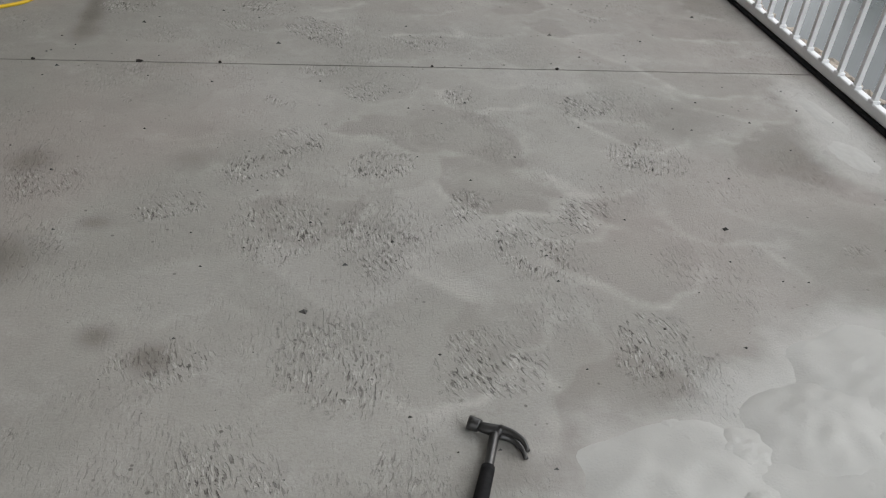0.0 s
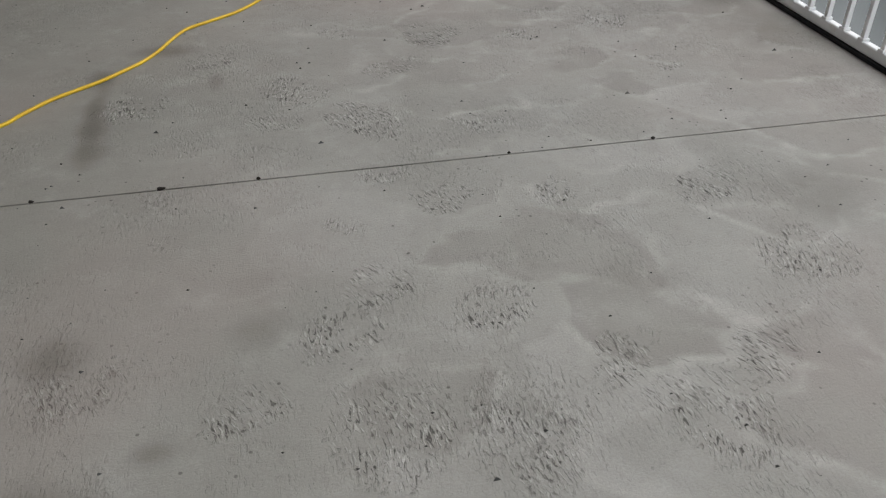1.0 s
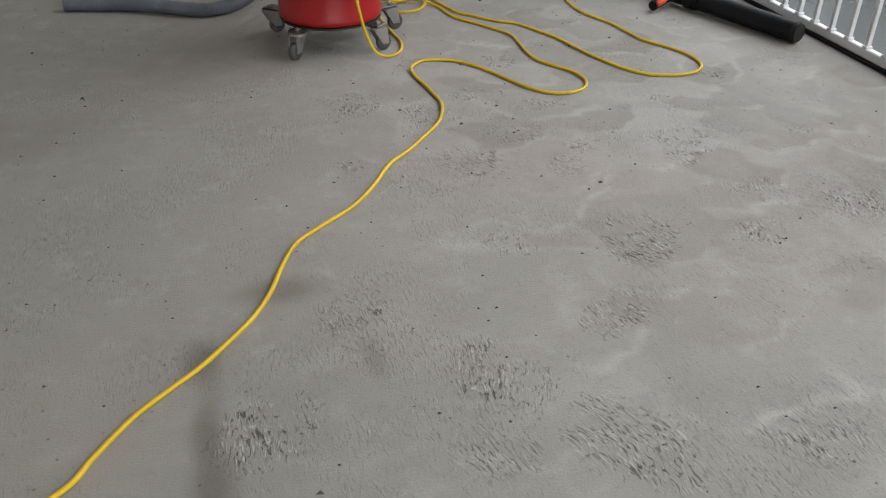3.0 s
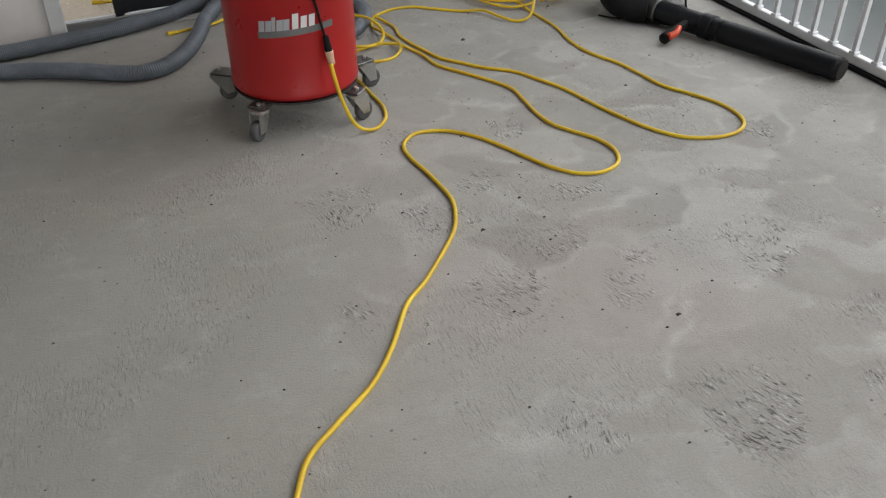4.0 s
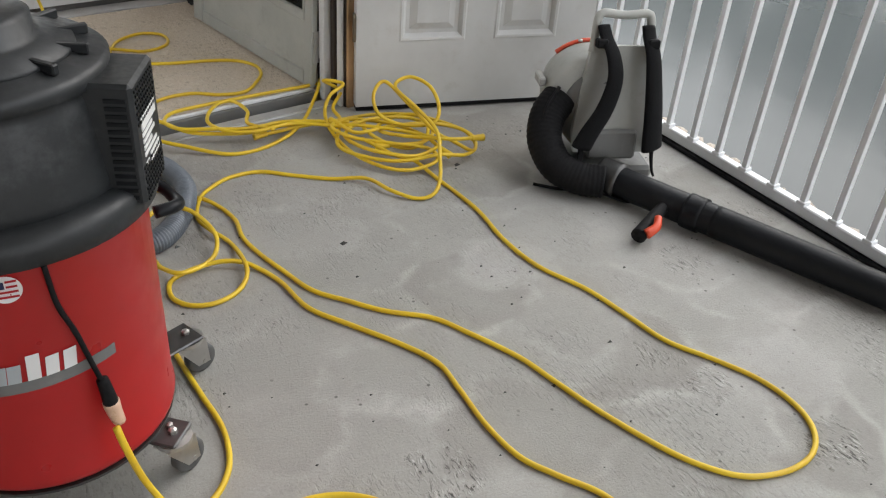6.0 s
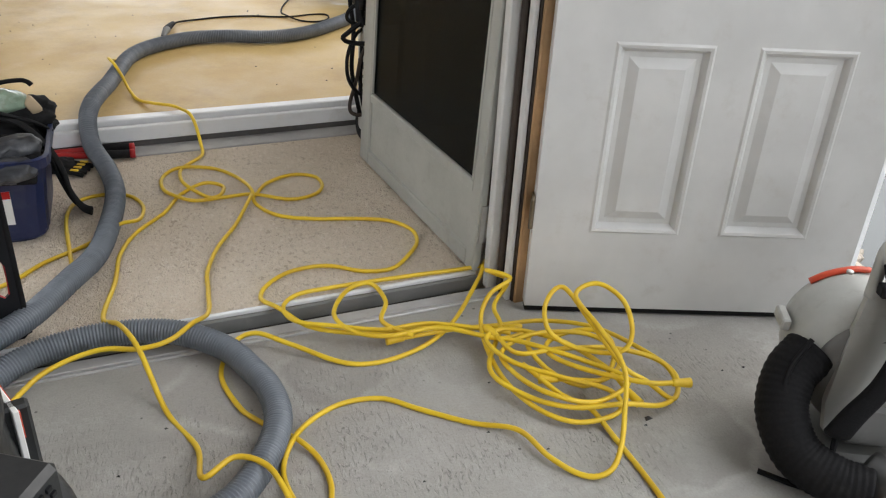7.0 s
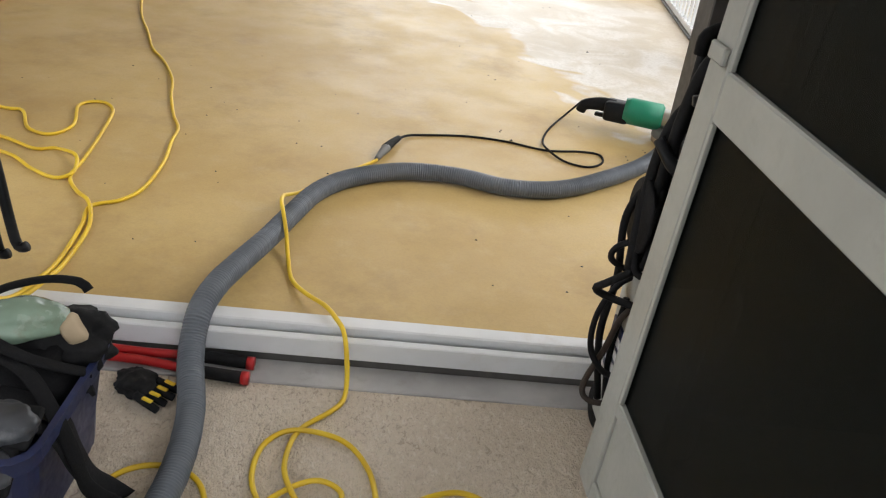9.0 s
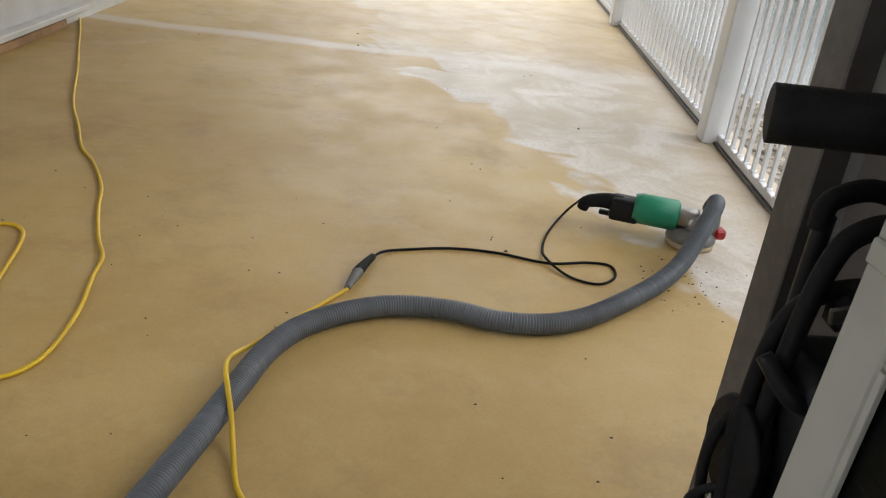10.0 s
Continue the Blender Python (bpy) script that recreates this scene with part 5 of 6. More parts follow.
        part("buckle", boxed(s * 0.084 - 0.018, s * 0.084 + 0.018, -0.056, -0.024, 0.442, 0.470, bevel=0.004, m=tilt), RUBBER, st)
    # fan housing and engine behind the frame
    hm = Matrix.Translation((-0.02, 0.12, 0.21)) @ Matrix.Rotation(radians(90), 4, "X")
    part("fan_housing", lathe([(0.11, -0.055), (0.148, -0.045), (0.154, -0.03), (0.154, 0.04), (0.148, 0.06), (0.11, 0.07)], 36, hm), MIDGREY, b, "round fan housing", True)
    he = Matrix.Translation((-0.060, 0.17, 0.245)) @ Matrix.Rotation(radians(90), 4, "X")
    part("engine_cover", lathe([(0.06, -0.11), (0.11, -0.10), (0.140, -0.07), (0.152, -0.03), (0.155, 0.06), (0.148, 0.085), (0.13, 0.095)], 40, he), PALEGREY, b, "pale grey rounded engine cover", True)
    cap = part("starter_cover", tube([(-0.165, 0.23, 0.352), (-0.13, 0.23, 0.376), (-0.08, 0.23, 0.394), (-0.04, 0.23, 0.396)], 0.014, 0.01, 10, flat=0.5), ORANGE, b, "orange top strip", True)
    part("cover_screw", lathe([(0.008, 0.455), (0.008, 0.461), (0.004, 0.463)], 10, Matrix.Translation((-0.10, 0.19, -0.050))), STEEL, cap)
    part("vent", boxed(-0.236, -0.215, 0.13, 0.20, 0.27, 0.30, bevel=0.004), PALEGREY, b)
    # elbow and tube down to the floor
    el = [Vector(p) for p in ((-0.17, 0.10, 0.24), (-0.215, 0.06, 0.20), (-0.232, 0.0, 0.14), (-0.20, -0.065, 0.082), (-0.13, -0.112, 0.060), (-0.06, -0.135, 0.060))]
    part("elbow", tube(el, (0.060, 0.052), 0.004, 20, 0.0012, 0.014), RUBBER, b, "black flexible elbow", True)
    inv = b.matrix_world.inverted()
    start, end = inv @ Vector((1.968, 1.595, 0.060)), inv @ Vector((2.290, 0.728, 0.050))
    mid = start.lerp(end, 0.42)
    part("clamp", tube([start.lerp(end, -0.03), start.lerp(end, 0.05)], 0.060, 0.01, 20), DARKSTEEL, b, "metal hose clamp", True)
    part("swivel_tube", tube([start, start.lerp(end, 0.2), mid], (0.050, 0.049), 0.02, 20), BLACK, b, "black swivel tube", True)
    part("tube_collar", tube([start.lerp(end, 0.30), start.lerp(end, 0.36)], 0.055, 0.01, 20), BLACK, b, "", True)
    noz = part("nozzle_tube", tube([start.lerp(end, 0.40), start.lerp(end, 0.7), start.lerp(end, 0.985)], (0.050, 0.047), 0.02, 20), BLACK, b, "long black nozzle tube", True)
    part("nozzle_mouth", tube([start.lerp(end, 0.986), end], 0.041, 0.01, 20), DARK, noz)
    gp = start.lerp(end, 0.235)
    out = (inv.to_3x3() @ Vector((-0.80, -0.34, 0))).normalized()
    g = part("control_grip", tube([gp + out * 0.045 + Vector((0, 0, 0.0)), gp + out * 0.09 + Vector((0, 0, -0.006)), gp + out * 0.16 + Vector((0, 0, -0.020)), gp + out * 0.205 + Vector((0, 0, -0.028))], (0.019, 0.024), 0.008, 12), RUBBER, b, "black control grip", True)
    ax = (inv.to_3x3() @ Vector((0.34, -0.80, 0))).normalized()
    part("throttle_trigger", tube([gp + out * 0.13 + ax * 0.022 + Vector((0, 0, 0.012)), gp + out * 0.165 + ax * 0.034, gp + out * 0.20 + ax * 0.022 - Vector((0, 0, 0.014))], (0.011, 0.016), 0.006, 10), ORANGE, g, "orange throttle trigger", True)
    ca = [Vector(p) for p in ((-0.19, 0.06, 0.30), (-0.235, 0.02, 0.24), (-0.245, -0.03, 0.17), (-0.21, -0.09, 0.10))]
    part("throttle_cable", tube(ca, 0.006, 0.008, 8), RUBBER, b, "", True)
    wb = [inv @ Vector(p) for p in ((1.77, 1.725, 0.012), (1.84, 1.66, 0.010), (1.90, 1.60, 0.03), (1.97, 1.50, 0.02), (2.03, 1.52, 0.016), (2.10, 1.58, 0.02))]
    part("waist_strap", tube(wb, 0.012, 0.01, 8, flat=0.35), WEBBING, b, "", True)


blower()


# ---- passage: tote, tools, case, stool, pressure washer ----
def tote():
    t = thing("storage_tote", "navy plastic storage tote full of work gear", "storage tote", at=Matrix.Translation((-0.122, 3.252, HALL_TOP)) @ Matrix.Rotation(radians(4), 4, "Z"))
    bm = bmesh.new()
    rings = []
    for hx, hy, z in ((0.245, 0.165, 0.0), (0.255, 0.175, 0.012), (0.285, 0.200, 0.245), (0.300, 0.215, 0.250), (0.300, 0.215, 0.278), (0.288, 0.203, 0.280), (0.280, 0.195, 0.262), (0.262, 0.178, 0.03)):
        rings.append([bm.verts.new((cx * hx + math.copysign(0.055, -cx) + 0.055 * math.cos(a), cy * hy + math.copysign(0.055, -cy) + 0.055 * math.sin(a), z))
                      for cx, cy, a0 in ((1, 1, 0), (-1, 1, 90), (-1, -1, 180), (1, -1, 270)) for a in (radians(a0 + 30 * k) for k in range(4))])
    for p, q in zip(rings, rings[1:]):
        n = len(p)
        for i in range(n):
            bm.faces.new((p[i], p[(i + 1) % n], q[(i + 1) % n], q[i]))
    bm.faces.new(rings[0][::-1])
    bm.faces.new(rings[-1])
    part("tub", bm, NAVY, t, "glossy navy tub with a thick rim")
    lab = part("label", boxed(0.115, 0.178, -0.2095, -0.206, 0.06, 0.165, bevel=0.0, m=Matrix.Rotation(radians(-5), 4, "X")), LABEL, t, "white paper label with a pink band")
    part("label_band", boxed(0.115, 0.178, -0.2105, -0.2096, 0.142, 0.165, bevel=0.0, m=Matrix.Rotation(radians(-5), 4, "X")), RED, lab)


tote()


def lump(name, at, size, seed, mat, label, category, rough=0.35, turn=0.0, levels=3):
    ob = single(name, cloth_lump(*size, seed, rough, levels), mat, label, category, smooth=True)
    ob.matrix_world = Matrix.Translation(at) @ Matrix.Rotation(turn, 4, "Z")
    return ob


lump("work_bag", (-0.02, 3.34, 0.27), (0.17, 0.13, 0.11), 1, WEBBING, "black padded work bag stuffed in the tote", "bag")
lump("white_sheet", (-0.33, 3.30, 0.30), (0.15, 0.17, 0.27), 2, WHITECLOTH, "crumpled white cloth in the tote", "cloth", 0.5, levels=4)
lump("canvas_drop_cloth", (-0.16, 3.17, 0.285), (0.16, 0.10, 0.085), 3, CANVAS, "crumpled beige canvas drop cloth in the tote", "cloth", 0.5, 0.3, 4)
roll = single("canvas_roll", tube([(-0.16, 3.045, 0.30), (-0.10, 3.035, 0.275), (-0.02, 3.035, 0.262), (0.03, 3.04, 0.268)], (0.022, 0.030), 0.01, 14), CANVAS, "rolled beige canvas strip over the tote edge", "cloth", smooth=True)


def knee_pad(at, turn, tip, seed):
    """A quilted pad: four puffed segments on a dark backing."""
    p = thing("knee_pad", "dark grey quilted knee pad, scuffed pale", "knee pad", "knee pads",
              Matrix.Translation(at) @ Matrix.Rotation(turn, 4, "Z") @ Matrix.Rotation(tip, 4, "X"))
    part("backing", boxed(-0.115, 0.115, -0.045, 0.045, -0.022, -0.004, bevel=0.008, seg=2), RUBBER, p, "", True)
    for k, (x, y, w, d, h) in enumerate(((-0.055, 0.004, 0.066, 0.047, 0.034), (0.052, -0.004, 0.072, 0.043, 0.030), (0.0, -0.030, 0.085, 0.022, 0.022))):
        seg = part("pad_segment", cloth_lump(w, d, h, seed + 1.7 * k, 0.16, 4), GREYPAD, p, "", True)
        seg.matrix_local = Matrix.Translation((x, y, 0.0)) @ Matrix.Rotation(0.22 * (k - 0.5), 4, "Z") @ Matrix.Rotation(0.12 * (1 - k), 4, "Y")


knee_pad((0.050, 3.135, 0.330), 0.06, 0.35, 5)
knee_pad((0.040, 3.075, 0.282), -0.05, 0.85, 6)


def respirator():
    r_ = thing("respirator", "pale green face shield respirator lying on the tote", "respirator", at=Matrix.Translation((0.02, 3.36, 0.385)) @ Matrix.Rotation(radians(25), 4, "Z"))
    part("lens", cloth_lump(0.095, 0.055, 0.045, 9, 0.12), TEAL, r_, "scratched pale green lens", True)
    bm = lathe([(0.028, 0.0), (0.032, 0.006), (0.032, 0.030), (0.024, 0.036)], 20, Matrix.Translation((0.085, -0.015, -0.03)) @ Matrix.Rotation(radians(60), 4, "Y"))
    part("filter", bm, BEIGE, r_, "round beige filter", True)
    part("head_strap", tube([(-0.08, 0.02, -0.01), (-0.05, 0.085, 0.015), (0.04, 0.10, 0.03), (0.11, 0.075, 0.035), (0.13, 0.06, 0.02)], 0.011, 0.01, 8, flat=0.4), WEBBING, r_, "", True)


respirator()
strap = single("harness_strap", tube([(0.05, 3.20, 0.335), (0.13, 3.21, 0.315), (0.175, 3.22, 0.27), (0.19, 3.235, 0.18), (0.20, 3.26, 0.10), (0.225, 3.29, 0.045), (0.25, 3.285, 0.038)], (0.034, 0.027), 0.01, 12, flat=0.2),
               WEBBING, "black harness strap hanging out of the tote", "strap", smooth=True)
for k, run in enumerate((((0.02, 3.27, 0.37), (0.10, 3.24, 0.36), (0.17, 3.20, 0.30), (0.205, 3.19, 0.22), (0.215, 3.20, 0.14), (0.235, 3.235, 0.07), (0.262, 3.25, 0.042)),
                         ((0.06, 3.15, 0.345), (0.13, 3.16, 0.325), (0.175, 3.175, 0.27), (0.190, 3.19, 0.20), (0.212, 3.225, 0.10), (0.24, 3.262, 0.044)),
                         ((-0.10, 3.34, 0.385), (-0.02, 3.29, 0.395), (0.07, 3.27, 0.375), (0.13, 3.29, 0.345), (0.165, 3.34, 0.30)))):
    single("harness_strap", tube(run, (0.020, 0.016), 0.01, 10, flat=0.28), WEBBING, "flat black harness strap tangled over the tote", "strap", "harness straps", smooth=True)
lump("black_cloth", (0.06, 3.40, 0.315), (0.13, 0.08, 0.075), 27, RUBBER, "crumpled black cloth behind the respirator", "cloth", 0.3, 0.2, 4)


def long_handled_cutter():
    c = thing("bolt_cutter", "red and black bolt cutter lying by the door track", "bolt cutter", at=Matrix.Translation((0.06, 3.735, HALL_TOP)) @ Matrix.Rotation(LEAN - 0.05, 4, "Z"))
    for k, (y0, y1) in enumerate(((0.0, 0.02), (-0.035, -0.05))):
        arm = part("arm", tube([(-0.12, y0, 0.028), (0.05, y0, 0.026), (0.17, y1 if k else 0.012, 0.024)], 0.012, 0.02, 10), RED, c, "red steel arm", True)
        grip = part("grip", tube([(0.165, y1 if k else 0.012, 0.024), (0.30, (y1 if k else 0.012) - 0.002, 0.020)], 0.016, 0.02, 12), RUBBER, c, "black rubber grip", True)
        part("end_cap", tube([(0.299, (y1 if k else 0.012) - 0.002, 0.020), (0.318, (y1 if k else 0.012) - 0.002, 0.020)], 0.0175, 0.008, 12), RED, grip, "red end cap", True)
    part("head", boxed(-0.22, -0.11, -0.05, 0.02, 0.010, 0.042, bevel=0.008), DARKSTEEL, c)
    part("pivot", lathe([(0.014, 0.040), (0.014, 0.048), (0.006, 0.052)], 12, Matrix.Translation((-0.13, -0.015, 0))), RED, c)


long_handled_cutter()
glove = thing("work_glove", "black work glove with yellow finger marks on the carpet", "glove", at=Matrix.Translation((0.13, 3.62, HALL_TOP + 0.022)) @ Matrix.Rotation(radians(-20), 4, "Z"))
part("palm", cloth_lump(0.055, 0.045, 0.03, 12, 0.3), RUBBER, glove, "", True)
for i in range(4):
    fng = part("finger", tube([(0.03, -0.035 + 0.022 * i, 0.0), (0.075, -0.042 + 0.026 * i, -0.004), (0.10, -0.042 + 0.028 * i, -0.010)], (0.012, 0.009), 0.008, 8), RUBBER, glove, "", True)
    part("finger_mark", boxed(0.055, 0.085, -0.047 + 0.026 * i, -0.035 + 0.026 * i, 0.005, 0.010, bevel=0.002), YELLOW, fng)


def plastic_case():
    """Upright black panel with a rounded corner and a hand hole."""
    c = thing("plastic_case_lid", "black plastic case lid with a hand hole, standing upright", "case lid",
              at=Matrix.Translation((0.16, 2.560, HALL_TOP)) @ Matrix.Rotation(radians(14), 4, "Z") @ Matrix.Rotation(radians(-7), 4, "X"))
    bm = bmesh.new()
    outer = [(-0.52, 0.0), (-0.012, 0.0), (0.0, 0.012)] + [(-0.07 + 0.07 * math.sin(a), 0.385 + 0.07 * math.cos(a)) for a in (math.pi / 2 - math.pi / 12 * k for k in range(7))] + [(-0.52, 0.455)]
    inner = [(-0.135, 0.20), (-0.035, 0.12), (-0.022, 0.13), (-0.020, 0.205), (-0.028, 0.222), (-0.04, 0.222), (-0.045, 0.18), (-0.075, 0.20), (-0.125, 0.29), (-0.135, 0.285)]
    es = []
    for loop in (outer, inner):
        vs = [bm.verts.new((x, 0, z)) for x, z in loop]
        es += [bm.edges.new((vs[i], vs[(i + 1) % len(vs)])) for i in range(len(vs))]
    bmesh.ops.triangle_fill(bm, use_beauty=True, edges=es)
    ext = bmesh.ops.extrude_face_region(bm, geom=list(bm.faces))
    bmesh.ops.translate(bm, vec=(0, 0.014, 0), verts=[g for g in ext["geom"] if isinstance(g, bmesh.types.BMVert)])
    bmesh.ops.recalc_face_normals(bm, faces=bm.faces)
    part("panel", bm, BLACK, c, "dusty matt black panel")
    edge = [(x, 0.007, z) for x, z in outer[2:-1]]
    part("edge_piping", tube(edge, 0.009, 0.01, 8), RUBBER, c, "", True)
    part("hole_lining", tube([(x, 0.004, z) for x, z in inner] + [(inner[0][0], 0.004, inner[0][1])], 0.004, 0.006, 6), RED, c, "worn red lining of the hand hole", True)


plastic_case()


def stool():
    s = thing("camp_stool", "black tubular camp stool holding a green jacket", "stool")
    rear = [[(-0.27, 3.77, 0.62), (-0.245, 3.765, 0.52), (-0.222, 3.75, 0.40), (-0.205, 3.74, 0.325), (-0.19, 3.735, 0.312), (-0.175, 3.735, 0.318)],
            [(-0.32, 3.77, 0.60), (-0.295, 3.765, 0.50), (-0.268, 3.75, 0.38), (-0.252, 3.74, 0.30), (-0.24, 3.735, 0.285), (-0.225, 3.735, 0.290)],
            [(-0.42, 3.42, 0.60), (-0.35, 3.26, 0.50), (-0.27, 3.11, 0.36), (-0.20, 2.99, 0.20), (-0.17, 2.95, 0.06), (-0.165, 2.95, 0.042)],
            [(-0.62, 3.46, 0.60), (-0.64, 3.35, 0.45), (-0.65, 3.2, 0.25), (-0.66, 3.10, 0.06), (-0.66, 3.09, 0.042)]]
    for p in rear:
        part("leg", tube(p, 0.013, 0.012, 12), BLACK, s, "bent black steel leg", True)
    part("seat", boxed(-0.20, 0.20, -0.24, 0.24, 0.595, 0.635, bevel=0.012, m=Matrix.Translation((-0.50, 3.62, 0)) @ Matrix.Rotation(radians(-20), 4, "Z"), seg=2), CANVAS, s, "pale padded seat")
    part("hanging_bag", cloth_lump(0.10, 0.12, 0.20, 15, 0.4), RUBBER, s, "dark bag hanging under the seat", True).location = (-0.50, 3.72, 0.36)


stool()
lump("green_jacket", (-0.48, 3.66, 0.685), (0.21, 0.22, 0.09), 17, plain("green_fabric", (0.012, 0.075, 0.055), 0.85, vary=0.2, grain=150, bump=0.5), "dark green jacket heaped on the stool", "jacket", 0.45, levels=4)


def pressure_washer():
    w = thing("pressure_washer", "black and white upright pressure washer with coiled cables", "pressure washer", at=Matrix.Translation((1.352, 3.714, HALL_TOP)) @ Matrix.Rotation(radians(8), 4, "Z"))
    part("body", boxed(-0.10, 0.12, -0.10, 0.10, 0.03, 0.50, bevel=0.03, seg=3), PALEGREY, w, "pale grey lower body", True)
    part("name_panel", boxed(-0.106, -0.099, -0.07, 0.06, 0.20, 0.34, bevel=0.002), NAVY, w, "blue name panel")
    bm = bmesh.new()
    for k in range(3):
        box(bm, -0.1085, -0.1062, -0.06, 0.045 - 0.02 * k, 0.225 + 0.035 * k, 0.245 + 0.035 * k, 0.0)
    part("name_bar", bm, LABEL, w)
    part("motor_cover", boxed(-0.085, 0.11, -0.085, 0.085, 0.49, 0.80, bevel=0.035, seg=3), BLACK, w, "black motor cover", True)
    mr = Matrix.Translation((-0.105, 0.02, 0.62)) @ Matrix.Rotation(radians(90), 4, "Y")
    reel = part("hose_reel", lathe([(0.080, -0.02), (0.085, -0.012), (0.050, -0.008), (0.050, 0.03), (0.085, 0.034), (0.080, 0.04)], 28, mr), RUBBER, w, "black hose reel", True)
    part("reel_hub", lathe([(0.012, -0.02), (0.012, 0.03)], 14, mr), RUBBER, reel, "", True)
    for s_ in (-0.06, 0.07):
        part("upright", tube([(s_, 0.07, 0.10), (s_, 0.075, 0.6), (s_ * 0.9, 0.08, 0.98)], 0.014, 0.03, 10), BLACK, w, "black handle tube", True)
    part("handle", tube([(-0.06, 0.08, 0.96), (-0.055, 0.08, 1.0), (0.0, 0.08, 1.02), (0.06, 0.08, 1.0), (0.063, 0.08, 0.96)], 0.016, 0.01, 10), RUBBER, w, "", True)
    part("wand", tube([(-0.105, -0.01, 0.55), (-0.10, 0.0, 0.75), (-0.075, 0.01, 0.93), (-0.03, 0.02, 0.985), (0.06, 0.02, 1.0)], (0.012, 0.017), 0.012, 12), RUBBER, w, "black spray wand", True)
    part("gun", boxed(-0.05, 0.10, -0.01, 0.035, 0.84, 0.90, bevel=0.012), BLACK, w, "black spray gun")
    part("upper_tube", tube([(-0.195, 0.045, 1.125), (-0.02, -0.01, 1.135), (0.14, -0.05, 1.145)], (0.038, 0.036), 0.02, 18), RUBBER, w, "thick black tube", True)
    part("tube_mouth", tube([(-0.1955, 0.045, 1.125), (-0.19, 0.0435, 1.1253)], 0.031, 0.004, 18), DARK, w)
    part("tube_stand", tube([(0.10, -0.04, 1.13), (0.10, -0.03, 0.9), (0.09, 0.0, 0.75)], 0.02, 0.03, 10), BLACK, w)
    for k, pts in enumerate((((-0.09, 0.0, 0.58), (-0.15, 0.02, 0.54), (-0.155, 0.03, 0.50), (-0.10, 0.02, 0.475), (-0.03, -0.02, 0.47)),
                             ((-0.08, 0.03, 0.47), (-0.13, 0.02, 0.44), (-0.165, 0.01, 0.36), (-0.16, 0.0, 0.27), (-0.11, -0.02, 0.22), (-0.06, -0.06, 0.30)),
                             ((-0.05, -0.02, 0.46), (-0.11, -0.01, 0.38), (-0.13, 0.0, 0.28), (-0.16, 0.0, 0.17), (-0.14, -0.02, 0.14), (-0.07, -0.03, 0.145)),
                             ((-0.11, 0.0, 0.42), (-0.115, 0.0, 0.25), (-0.10, -0.03, 0.10)))):
        part("cable", tube(pts, 0.0075, 0.008, 8), (RUBBER, RUBBER, BROWN, RUBBER)[k], w, "thin black cable", True)
    rc = random.Random(23)
    loops = []
    for i in range(44):
        a = math.tau * i / 10
        k = 0.062 + 0.016 * math.sin(i * 0.9) + rc.uniform(-0.006, 0.006)
        loops.append((-0.086 - 0.0006 * i + rc.uniform(-0.006, 0.006), 0.015 + k * 0.75 * math.cos(a), 0.60 + k * 1.35 * math.sin(a)))
    part("hose_coil", tube(loops, 0.0085, 0.012, 8), RUBBER, w, "untidy coil of black hose", True)
    lance = part("lance", tube([(-0.125, -0.01, 0.50), (-0.120, 0.02, 0.64), (-0.10, 0.04, 0.80), (-0.06, 0.03, 0.88), (0.02, -0.02, 0.925), (0.13, -0.06, 0.95)], (0.012, 0.015), 0.012, 12), RUBBER, w, "black lance leaning across the machine", True)
    part("trigger", tube([(-0.13, 0.0, 0.80), (-0.10, -0.04, 0.76), (-0.06, -0.05, 0.745)], (0.012, 0.016), 0.01, 10), BLACK, lance, "", True)
    for k, pts in enumerate((((-0.10, 0.04, 0.72), (-0.125, 0.03, 0.66), (-0.12, 0.0, 0.56), (-0.11, -0.03, 0.50), (-0.05, -0.07, 0.52)),
                             ((-0.12, -0.02, 0.50), (-0.17, -0.01, 0.46), (-0.185, 0.0, 0.44), (-0.15, 0.0, 0.42), (-0.06, -0.08, 0.43)),
                             ((-0.10, 0.05, 0.70), (-0.14, 0.05, 0.60), (-0.13, 0.04, 0.45), (-0.14, 0.03, 0.30), (-0.11, 0.02, 0.12)))):
        part("cable", tube(pts, 0.009, 0.008, 8), RUBBER, w, "thin black cable", True)
    part("cable_plug", boxed(-0.075, -0.03, -0.042, -0.018, 0.132, 0.158, bevel=0.005), RUBBER, w)
    for x0, x1, y, z0, tip in ((-0.115, 0.02, -0.105, 0.83, -40), (-0.09, 0.05, -0.115, 0.70, 48), (-0.11, -0.02, -0.10, 0.60, 62), (-0.12, 0.03, -0.09, 0.93, -12)):
        mb = Matrix.Translation((0.5 * (x0 + x1), y, z0)) @ Matrix.Rotation(radians(tip), 4, "Y")
        part("frame_bar", boxed(-0.5 * (x1 - x0), 0.5 * (x1 - x0), -0.004, 0.004, -0.011, 0.011, bevel=0.002, m=mb), DARKSTEEL, w, "flat dark steel brace")
    for s_ in (-0.085, 0.105):
        part("wheel", lathe([(0.05, -0.012), (0.058, -0.008), (0.058, 0.008), (0.05, 0.012)], 24, Matrix.Translation((s_, 0.07, 0.058)) @ Matrix.Rotation(radians(90), 4, "Y")), RUBBER, w, "", True)
    part("foot", boxed(-0.08, 0.10, -0.10, -0.06, 0.0, 0.032, bevel=0.006), RUBBER, w)


pressure_washer()


